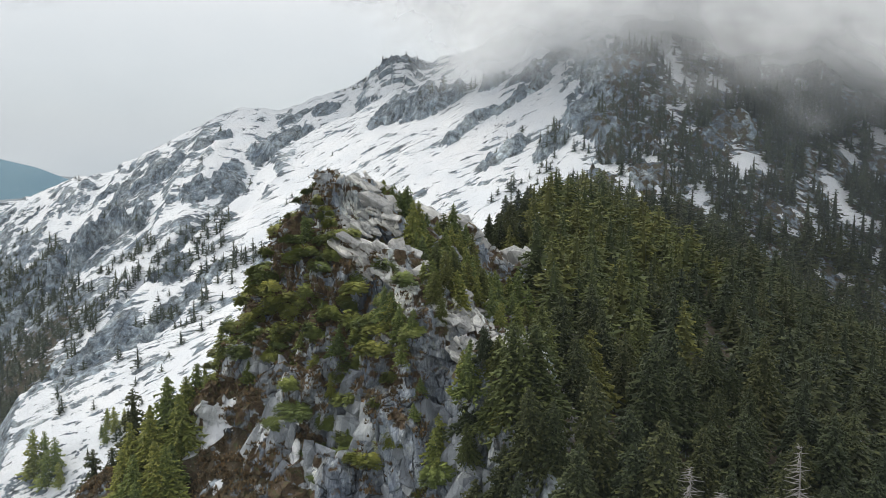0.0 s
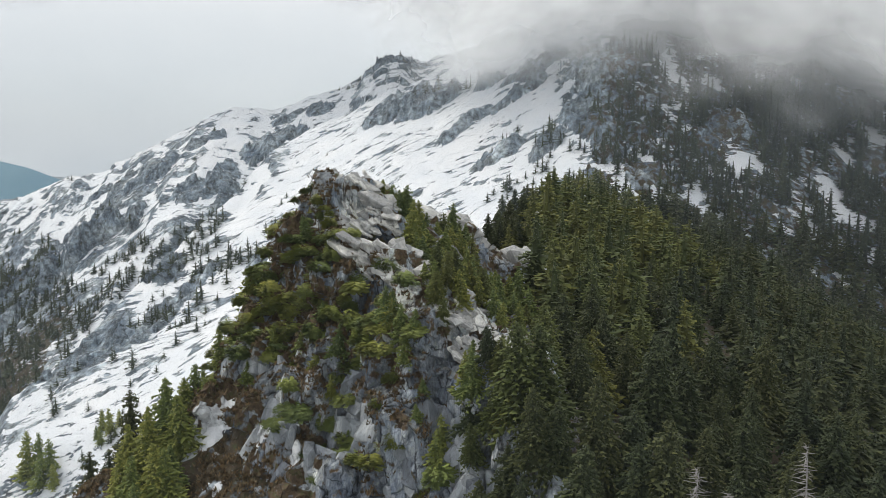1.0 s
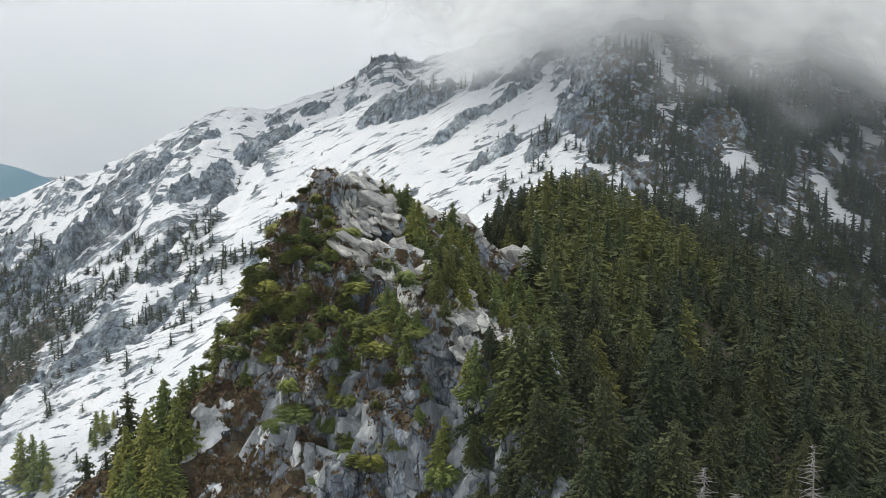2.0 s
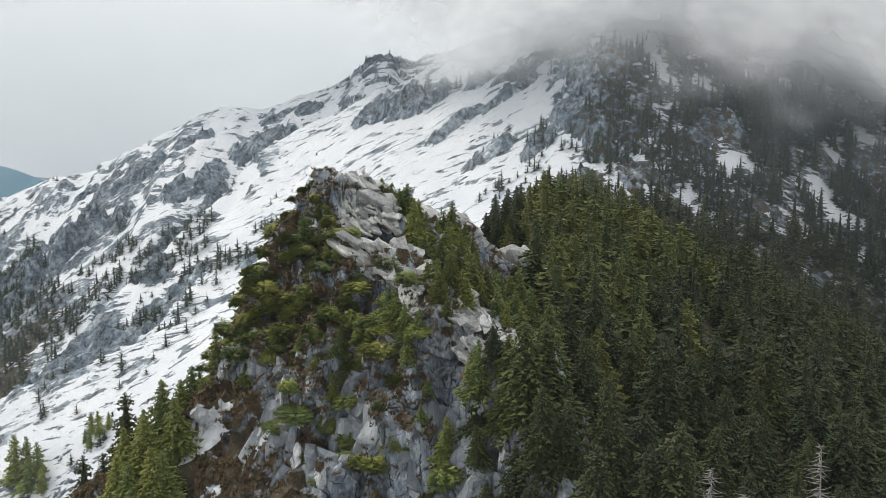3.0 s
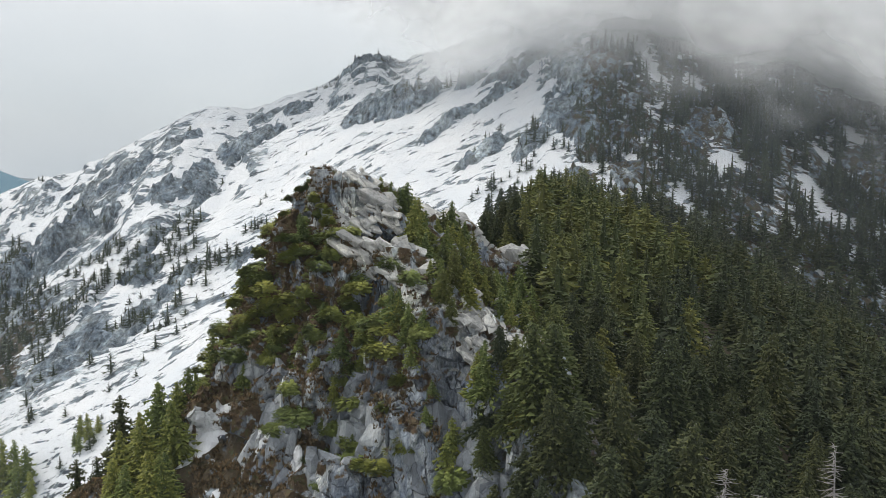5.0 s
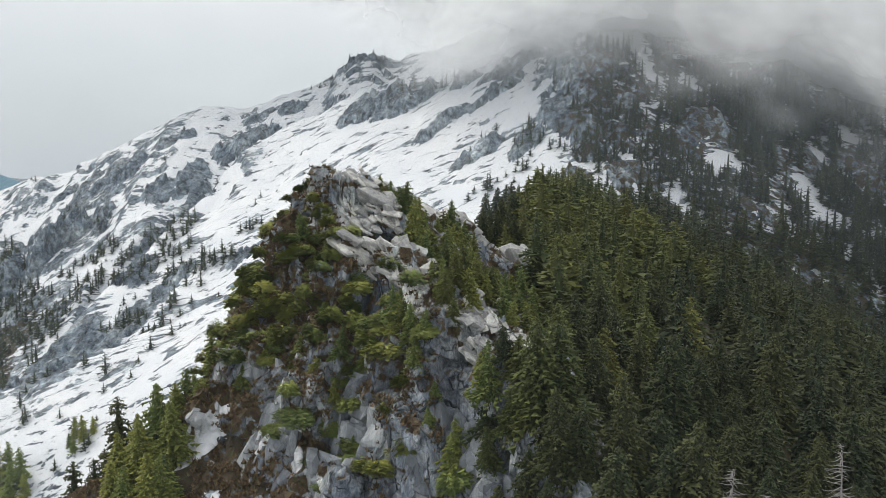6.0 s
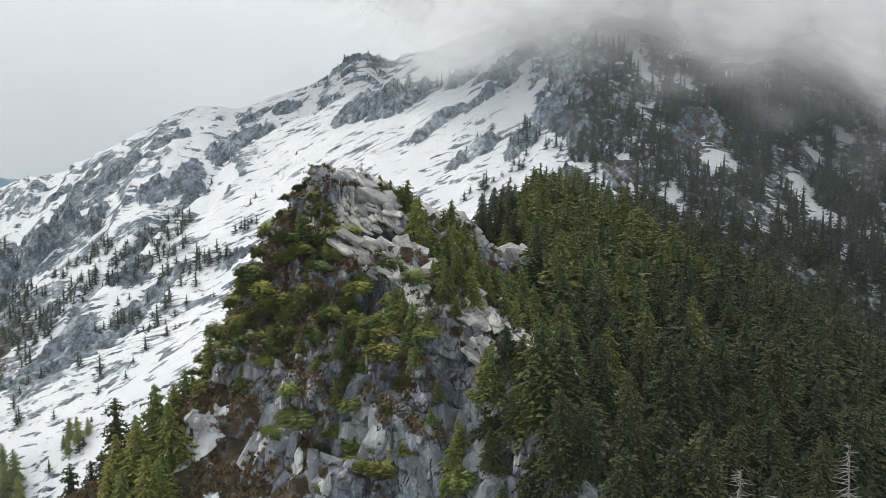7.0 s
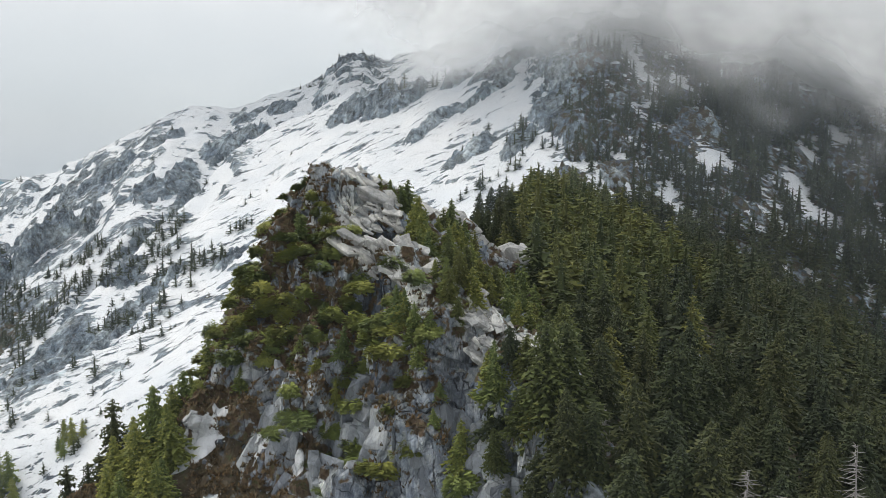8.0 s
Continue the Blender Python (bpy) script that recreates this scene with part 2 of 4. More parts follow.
def part(name, me, parent, label=""):
    ob = new(name, me)
    ob.parent = parent
    return tagged(ob, label) if label else ob


def grid(xs, ys):
    gx, gy = np.meshgrid(xs, ys)
    nx, ny = len(xs), len(ys)
    i = (np.arange(ny - 1)[:, None] * nx + np.arange(nx - 1)[None, :]).ravel()
    return gx.ravel(), gy.ravel(), np.stack([i, i + 1, i + nx + 1, i + nx], 1)


# ---------------------------------------------------------------- materials
class Nodes:
    def __init__(self, name):
        self.mat = bpy.data.materials.new(name)
        self.mat.use_nodes = True
        self.t = self.mat.node_tree
        self.bsdf = self.t.nodes["Principled BSDF"]
        self.out = self.t.nodes["Material Output"]

    def add(self, kind, values=(), **props):
        n = self.t.nodes.new("ShaderNode" + kind)
        if "operation" in props:
            n.operation = props["operation"]
        if "data_type" in props:
            n.data_type = props["data_type"]
        if "blend_type" in props:
            n.blend_type = props["blend_type"]
        if "attribute_name" in props:
            n.attribute_name = props["attribute_name"]
        if "interpolation_type" in props:
            n.interpolation_type = props["interpolation_type"]
        if "feature" in props:
            n.feature = props["feature"]
        for key, v in dict(values).items():
            if isinstance(v, bpy.types.NodeSocket):
                self.t.links.new(v, n.inputs[key])
            else:
                n.inputs[key].default_value = v
        return n

    def noise(self, scale, detail=5, vec=None, rough=0.55, stretch=None, turn=(0, 0, 0)):
        if vec is None:
            vec = self.add("NewGeometry").outputs["Position"]
        if stretch:
            vec = self.add("Mapping", {"Vector": vec, "Scale": stretch, "Rotation": turn}).outputs["Vector"]
        return self.add("TexNoise", {"Vector": vec, "Scale": scale, "Detail": detail, "Roughness": rough}).outputs["Fac"]

    def ramp(self, fac, *stops):
        n = self.add("ValToRGB", {"Fac": fac})
        e = n.color_ramp.elements
        while len(e) < len(stops):
            e.new(0.5)
        for el, (p, c) in zip(e, stops):
            el.position = p
            el.color = (*c, 1) if isinstance(c, tuple) else (c, c, c, 1)
        return n.outputs["Color"]

    def mix(self, fac, a, b, mode="MIX"):
        n = self.add("Mix", data_type="RGBA", blend_type=mode)
        for key, v in (("Factor", fac), ("A", a), ("B", b)):
            if isinstance(v, bpy.types.NodeSocket):
                self.t.links.new(v, n.inputs[key])
            else:
                n.inputs[key].default_value = (*v, 1) if isinstance(v, tuple) else v
        return n.outputs["Result"]

    def math(self, op, a, b=0.0):
        n = self.add("Math", operation=op)
        for i, v in enumerate((a, b)):
            if isinstance(v, bpy.types.NodeSocket):
                self.t.links.new(v, n.inputs[i])
            else:
                n.inputs[i].default_value = v
        return n.outputs[0]

    def attr(self, name):
        return self.add("Attribute", attribute_name=name).outputs["Fac"]

    def step(self, v, lo, hi):
        n = self.add("MapRange", {"Value": v, "From Min": lo, "From Max": hi}, interpolation_type="SMOOTHSTEP")
        return n.outputs["Result"]

    def bump(self, height, strength, dist):
        b = self.add("Bump", {"Height": height, "Strength": strength, "Distance": dist})
        self.t.links.new(b.outputs["Normal"], self.bsdf.inputs["Normal"])

    def set(self, **values):
        for key, v in values.items():
            key = key.replace("_", " ")
            if isinstance(v, bpy.types.NodeSocket):
                self.t.links.new(v, self.bsdf.inputs[key])
            else:
                self.bsdf.inputs[key].default_value = (*v, 1) if isinstance(v, tuple) else v
        return self.mat


def rock_colour(m, scale=1.0, cracked=0.5):
    """Grey granite: blotches, bedding, cracks, lichen and dark stains. Gives the colour and a crack height."""
    pos = m.add("NewGeometry").outputs["Position"]
    warp = m.add("TexNoise", {"Vector": pos, "Scale": 0.5 * scale, "Detail": 4.0}).outputs["Color"]
    bent = m.add("VectorMath", {0: pos, 1: m.add("VectorMath", {0: warp, "Scale": 2.2 / scale}, operation="SCALE").outputs[0]}, operation="ADD").outputs[0]
    slant = m.add("Mapping", {"Vector": bent, "Rotation": (radians(20), radians(35), 0), "Scale": (1.0, 0.8, 0.45)}).outputs["Vector"]
    edge = m.add("TexVoronoi", {"Vector": slant, "Scale": 0.42 * scale}, feature="DISTANCE_TO_EDGE").outputs["Distance"]
    edge2 = m.add("TexVoronoi", {"Vector": slant, "Scale": 1.25 * scale}, feature="DISTANCE_TO_EDGE").outputs["Distance"]
    cell = m.add("TexVoronoi", {"Vector": slant, "Scale": 0.42 * scale}).outputs["Color"]
    tone = m.add("SeparateXYZ", {"Vector": cell}).outputs["X"]
    crack = m.math("MULTIPLY", m.step(edge, 0.0, 0.035), m.math("ADD", 0.7, m.math("MULTIPLY", m.step(edge2, 0.0, 0.05), 0.3)))
    a = m.ramp(m.noise(0.35 * scale, 8), (0.28, (0.17, 0.18, 0.195)), (0.5, (0.29, 0.295, 0.30)), (0.72, (0.43, 0.42, 0.40)))
    a = m.mix(0.6, a, m.ramp(tone, (0.0, 0.45), (1.0, 1.6)), "MULTIPLY")
    b = m.ramp(m.noise(1.1 * scale, 9, stretch=(1, 1, 0.35), turn=(0, radians(30), 0), rough=0.65), (0.36, 0.36), (0.47, 0.85), (0.58, 1.2))
    c = m.mix(0.65, a, b, "MULTIPLY")
    lich = m.step(m.noise(1.6 * scale, 7), 0.58, 0.70)
    c = m.mix(m.math("MULTIPLY", lich, 0.45), c, (0.27, 0.28, 0.21))
    broken = m.step(m.noise(0.7 * scale, 5), 0.44, 0.56)
    return m.mix(m.math("MULTIPLY", broken, cracked), c, m.ramp(crack, (0.0, 0.22), (1.0, 1.0)), "MULTIPLY"), crack


def ground_material():
    m = Nodes("mountain_ground")
    grey, crack = rock_colour(m, 0.5, 0.55)
    broad = m.ramp(m.noise(0.055, 6, rough=0.6), (0.36, (0.38, 0.48, 0.60)), (0.50, (0.74, 0.87, 0.98)), (0.64, (1.18, 1.30, 1.36)))
    rock = m.mix(1.0, grey, broad, "MULTIPLY")
    rock = m.mix(0.85, rock, m.ramp(m.noise(0.32, 9, rough=0.75), (0.38, 0.22), (0.49, 0.85), (0.60, 1.6)), "MULTIPLY")
    on_face = m.noise(0.30, 8, stretch=(0.22, 1.0, 0.6), rough=0.6)
    on_ridge = m.noise(0.20, 8, stretch=(0.35, 1.0, 0.6), turn=(0, 0, radians(-48)), rough=0.62)
    streak = m.mix(m.attr("ridge"), on_face, on_ridge)
    fine = m.noise(0.9, 8, stretch=(0.4, 1.0, 0.8))
    v = m.math("ADD", m.attr("cover"), m.math("ADD", m.math("MULTIPLY", m.math("SUBTRACT", streak, 0.5), 2.3), m.math("MULTIPLY", m.math("SUBTRACT", fine, 0.5), 0.9)))
    snow = m.step(v, 0.475, 0.505)
    white = m.ramp(m.noise(0.05, 5), (0.35, (0.74, 0.77, 0.81)), (0.65, (0.84, 0.85, 0.87)))
    soil = m.ramp(m.noise(0.8, 7), (0.3, (0.035, 0.030, 0.018)), (0.5, (0.07, 0.05, 0.028)), (0.7, (0.055, 0.065, 0.025)))
    veg = m.step(m.math("ADD", m.attr("soil"), m.math("MULTIPLY", m.math("SUBTRACT", m.noise(0.3, 6), 0.5), 1.6)), 0.40, 0.60)
    base = m.mix(veg, rock, soil)
    m.bump(m.math("ADD", m.math("ADD", m.noise(0.5, 8), m.math("MULTIPLY", m.math("MULTIPLY", crack, 0.25), m.math("MULTIPLY", m.math("SUBTRACT", 1.0, veg), m.math("SUBTRACT", 1.0, snow)))), m.math("MULTIPLY", snow, 0.8)), 0.8, 0.9)
    return m.set(Base_Color=m.mix(snow, base, white), Roughness=m.math("SUBTRACT", 0.9, m.math("MULTIPLY", snow, 0.25)))


def crag_material():
    m = Nodes("crag_rock")
    rock, crack = rock_colour(m, 0.6, 1.0)
    vein = m.noise(2.6, 9, stretch=(1.0, 1.0, 0.3), turn=(0, radians(28), 0), rough=0.7)
    rock = m.mix(1.0, rock, m.ramp(vein, (0.36, (0.80, 0.84, 0.90)), (0.50, (1.15, 1.17, 1.19)), (0.64, (1.65, 1.62, 1.55))), "MULTIPLY")
    wet = m.noise(0.16, 6, stretch=(1.0, 1.0, 0.45), turn=(0, radians(22), 0), rough=0.6)
    rock = m.mix(1.0, rock, m.ramp(wet, (0.36, (0.46, 0.55, 0.70)), (0.50, (1.00, 1.08, 1.18)), (0.62, (1.55, 1.57, 1.55))), "MULTIPLY")
    rock = m.mix(m.attr("pale"), rock, m.mix(1.0, rock, (1.75, 1.70, 1.60), "MULTIPLY"))
    v = m.math("ADD", m.attr("soil"), m.math("MULTIPLY", m.math("SUBTRACT", m.noise(0.5, 7), 0.5), 1.7))
    soil = m.ramp(m.noise(1.1, 7), (0.3, (0.07, 0.05, 0.03)), (0.5, (0.14, 0.092, 0.05)), (0.7, (0.105, 0.11, 0.042)))
    m.bump(m.math("ADD", m.math("ADD", m.noise(1.4, 9), m.math("MULTIPLY", vein, 0.6)), m.math("MULTIPLY", crack, 0.7)), 1.0, 0.6)
    base = m.mix(m.step(v, 0.42, 0.58), rock, soil)
    return m.set(Base_Color=m.mix(m.step(m.attr("snow"), 0.4, 0.6), base, (0.80, 0.82, 0.84)), Roughness=0.85)


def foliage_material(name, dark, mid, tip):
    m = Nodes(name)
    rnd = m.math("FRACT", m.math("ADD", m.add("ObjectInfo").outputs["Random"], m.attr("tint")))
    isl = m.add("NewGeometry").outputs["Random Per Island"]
    tip_tone = m.math("ADD", m.math("MULTIPLY", m.attr("tip"), 0.72), m.math("MULTIPLY", isl, 0.28))
    c = m.ramp(tip_tone, (0.05, dark), (0.55, mid), (0.95, tip))
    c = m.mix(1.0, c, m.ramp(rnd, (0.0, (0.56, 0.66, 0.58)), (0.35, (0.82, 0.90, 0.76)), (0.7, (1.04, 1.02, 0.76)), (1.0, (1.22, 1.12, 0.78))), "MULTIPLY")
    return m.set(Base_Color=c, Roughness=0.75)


def plain_material(name, a, b, scale=3.0, rough=0.85):
    m = Nodes(name)
    n = m.noise(scale, 6)
    m.bump(n, 0.5, 0.05)
    return m.set(Base_Color=m.ramp(n, (0.3, a), (0.7, b)), Roughness=rough)


def haze_material():
    m = Nodes("mist")
    dens = m.math("MULTIPLY", m.attr("thick"), m.math("ADD", 0.4, m.math("MULTIPLY", m.noise(0.012, 3), 1.2)))
    d = m.add("BsdfDiffuse", {"Color": (0.80, 0.90, 0.98, 1)}).outputs[0]
    tr = m.add("BsdfTranslucent", {"Color": (0.80, 0.90, 0.98, 1)}).outputs[0]
    both = m.add("MixShader", {0: 0.4, 1: d, 2: tr}).outputs[0]
    m.t.links.new(m.add("MixShader", {0: dens, 1: m.add("BsdfTransparent").outputs[0], 2: both}).outputs[0], m.out.inputs["Surface"])
    return m.mat


def cloud_material():
    m = Nodes("cloud_vapour")
    n = m.noise(0.013, 4, stretch=(1, 0.8, 0.8), rough=0.5)
    v = m.math("ADD", m.attr("thick"), m.math("MULTIPLY", m.math("SUBTRACT", n, 0.5), 2.5))
    dens = m.math("MULTIPLY", m.step(v, 0.08, 1.0), 0.6)
    d = m.add("BsdfDiffuse", {"Color": (0.98, 0.98, 0.98, 1)}).outputs[0]
    tr = m.add("BsdfTranslucent", {"Color": (0.95, 0.95, 0.95, 1)}).outputs[0]
    both = m.add("MixShader", {0: 0.12, 1: d, 2: tr}).outputs[0]
    clear = m.add("BsdfTransparent").outputs[0]
    m.t.links.new(m.add("MixShader", {0: dens, 1: clear, 2: both}).outputs[0], m.out.inputs["Surface"])
    return m.mat


MAT_GROUND, MAT_CRAG = ground_material(), crag_material()
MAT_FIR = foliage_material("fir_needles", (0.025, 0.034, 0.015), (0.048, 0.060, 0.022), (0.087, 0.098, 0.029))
# lit copy of the fir needles: sunlight on the crest put into the colour
MAT_LIT_FIR = foliage_material("lit_fir_needles", (0.058, 0.069, 0.022), (0.108, 0.121, 0.031), (0.185, 0.187, 0.043))
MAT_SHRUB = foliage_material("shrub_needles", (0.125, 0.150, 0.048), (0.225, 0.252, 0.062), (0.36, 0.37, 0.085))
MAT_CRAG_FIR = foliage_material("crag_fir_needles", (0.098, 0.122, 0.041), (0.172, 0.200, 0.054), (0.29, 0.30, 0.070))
MAT_BARK = plain_material("bark", (0.06, 0.05, 0.04), (0.14, 0.11, 0.09))
MAT_SNAG = plain_material("bleached_wood", (0.20, 0.19, 0.18), (0.36, 0.345, 0.33))
MAT_CLOUD, MAT_HAZE = cloud_material(), haze_material()
# aerial haze over the distance is put into this blue base colour
MAT_FAR = plain_material("haze_blue_mountain", (0.10, 0.20, 0.27), (0.14, 0.25, 0.31), 0.004)

# ---------------------------------------------------------------- ground
def spaced(*runs):
    out = []
    for a, b, step in runs:
        out.append(np.arange(a, b, step))
    return np.concatenate(out)


gx = np.concatenate([-np.geomspace(4200, 345, 26), spaced((-340, -95, 1.5), (-95, 115, 1.3), (115, 300, 2.0)), np.geomspace(300, 4200, 26)])
gy = np.concatenate([-np.geomspace(4200, 125, 20), spaced((-120, 50, 7), (50, 200, 1.6), (200, 300, 2.6), (300, 420, 1.6), (420, 615, 1.4), (615, 760, 8)), np.geomspace(760, 4600, 22)])
X, Y, Q = grid(gx, gy)
Z = land(X, Y)
far_out = smooth(700, 1600, np.hypot(X, Y - 250))
Z = Z * (1 - far_out) + far_out * (-110 + 40 * fbm(X / 600, Y / 600, octaves=3))


def zone_forest(x, y):
    """Share of wooded ground."""
    right = x - (spur_x(y) + 1)
    near = smooth(0, 5, right) * (y < 300)
    up = smooth(-4, 10, x - np.interp(y, [290, 345, 400, 520], [48, 60, 80, 130])) * (y >= 300)
    return np.maximum(near, up)


slope_y, slope_x = np.gradient(Z.reshape(len(gy), len(gx)), gy, gx)
tilt = np.hypot(slope_x, slope_y).ravel()
wooded = zone_forest(X, Y)
bare = rock_bosses(X, Y)[1]
on_ridge = smooth(-70, -110, X) * smooth(430, 470, Y)
domes = on_ridge * smooth(0.17, 0.30, fbm(X / 17 + Y / 50, Y / 26, octaves=4, k=29)) + 0.5 * (1 - on_ridge) * smooth(0.34, 0.46, fbm(X / 26, Y / 14, octaves=4, k=33)) * (Y > 330)
low = smooth(70, 0, Z)                                 # more bare rock and scrub lower down
cover = 0.78 + 0.12 * fbm(X / 30, Y / 45, octaves=3, k=5) - 0.10 * on_ridge - 0.04 * smooth(-60, -30, X) * smooth(15, -5, X) * smooth(560, 580, Y) - 0.12 * low - 0.55 * smooth(0.85, 1.4, tilt) - 0.66 * bare - 0.30 * domes
cover = cover - 0.95 * smooth(1.3, 0.7, np.hypot((X + 154 + 0.15 * (Y - 345)) / 17, (Y - 345) / 36) + 0.3 * fbm(X / 14, Y / 14, octaves=3, k=19)) - 0.40 * smooth(-176, -192, X) * (1 - smooth(425, 470, Y)) - 0.35 * smooth(20, -25, Z) * smooth(-190, -230, X)
freckle = on_ridge * smooth(0.20, 0.42, fbm(X / 6.0, Y / 8.0, octaves=4, k=131)) + (1 - on_ridge) * smooth(0.30, 0.52, fbm(X / 11 + Y / 30, Y / 4.5, octaves=4, k=133))
cover = cover + 0.10 * on_ridge - 0.36 * freckle * (Y > 285)
cover = cover - (0.40 + 0.55 * fbm(X / 8, Y / 8, octaves=3, k=97)) * wooded * smooth(240, 300, Y) - 1.1 * wooded * (1 - smooth(240, 300, Y))
cover = np.where((Y < 200) & (X > np.interp(Y, [120, 150, 200], [-64, -45, -25])), np.minimum(cover, 0.10), cover)
for sx, sy, ra, rb in WOOD_SNOW:
    cover = np.maximum(cover, 1.35 - 0.75 * (np.hypot((X - sx) / ra, (Y - sy) / rb) + 0.8 * fbm(X / 5, Y / 5, octaves=3, k=151)))
cover = np.maximum(cover, 1.2 * hollow_snow(X, Y))
cover = cover + 0.55 * fbm(X / 13, Y / 10, octaves=3, k=161) * smooth(-85, -115, X) * smooth(370, 395, Y) * smooth(500, 470, Y)
soil = np.where(Y <= 250, np.where((Y < 113) & (X < 13), np.where(X < -15, 0.62, 0.25), 0.66), 0.22 + 0.30 * wooded + 0.5 * smooth(-185, -205, X) * smooth(440, 400, Y))
me = mesh_of("ground", np.stack([X, Y, Z], 1), Q, MAT_GROUND, True)
me.polygons.foreach_set("use_smooth", cover[Q].mean(1) > 0.42)      # bare rock keeps its hard edges
attribute(me, "cover", cover)
attribute(me, "ridge", on_ridge)
attribute(me, "soil", soil)
tagged(new("ground", me), "steep mountainside of grey rock, snow fields and forest soil", "mountainside", kind="structure")

# ---------------------------------------------------------------- crag
cx, cy, cq = grid(np.arange(-54, 26, 0.30), np.concatenate([np.arange(84, 128, 0.17), np.arange(128, 166, 0.40)]))
cz = crag_height(cx, cy)
ground_z = land(cx, cy)
s1 = facets(cx / 5.5 + cz / 12, cy / 5.5, cz / 8.5 - cx / 14, 41)
s2 = facets(cx / 2.4 + cz / 6, cy / 2.4, cz / 4.0 - cx / 6, 53)
gxx, gyy = crag_height(cx + 0.5, cy) - crag_height(cx - 0.5, cy), crag_height(cx, cy + 0.5) - crag_height(cx, cy - 0.5)
nl = np.sqrt(gxx ** 2 + gyy ** 2 + 1)
calm = 1 - 0.85 * hollow_snow(cx, cy)
push = 2.1 * s1 * calm + 1.0 * s2 * calm + 0.15 * fbm(cx / 2.2, cy / 2.2, cz / 2.2, octaves=3, k=61)
fade = smooth(-6, 1, cz - ground_z)
px, py, pz = cx - gxx / nl * push * fade, cy - gyy / nl * push * fade, np.where(cz < ground_z - 5, ground_z - 5, cz) + push / nl * fade
me = mesh_of("crag", np.stack([px, py, pz], 1), cq, MAT_CRAG, False)
upper_left = smooth(-2, -9, cx - np.interp(cy, [97, 113, 138], [2, -6, -18])) * smooth(-1, 2, cy - cliff_edge(cx))
attribute(me, "soil", 0.29 + 0.22 * smooth(2.2, 1.0, np.hypot(gxx, gyy)) + 0.30 * upper_left - 0.4 * smooth(90, 93, cz) + 0.24 * smooth(-14, -20, cx) * smooth(0, -3, cy - cliff_edge(cx)))
spine_off = cx - np.interp(cy, [97, 113, 121, 138, 149], [2, -6, -12.5, -18, -25])
attribute(me, "snow", hollow_snow(px, py))
attribute(me, "pale", smooth(-4.5, -2.0, spine_off) * smooth(13, 9, spine_off) * smooth(-2, 1, cy - cliff_edge(cx)) * smooth(99, 104, cy))
# highest point of the crag over each half metre
TOPS = {}
for a, b, c in zip(np.floor(px * 2).astype(int), np.floor(py * 2).astype(int), pz):
    if c > TOPS.get((a, b), -999):
        TOPS[(a, b)] = c


def crag_surface(x, y):
    z = np.maximum(crag_height(x, y), land(x, y))
    return np.array([max(TOPS.get((int(math.floor(a * 2)), int(math.floor(b * 2))), -999), g) for a, b, g in zip(x, y, np.where(crag_height(x, y) < land(x, y) - 2, z, land(x, y)))])


crag = tagged(new("crag", me), "jagged grey rock crag with slabs, ledges and brown heather", "rock crag")

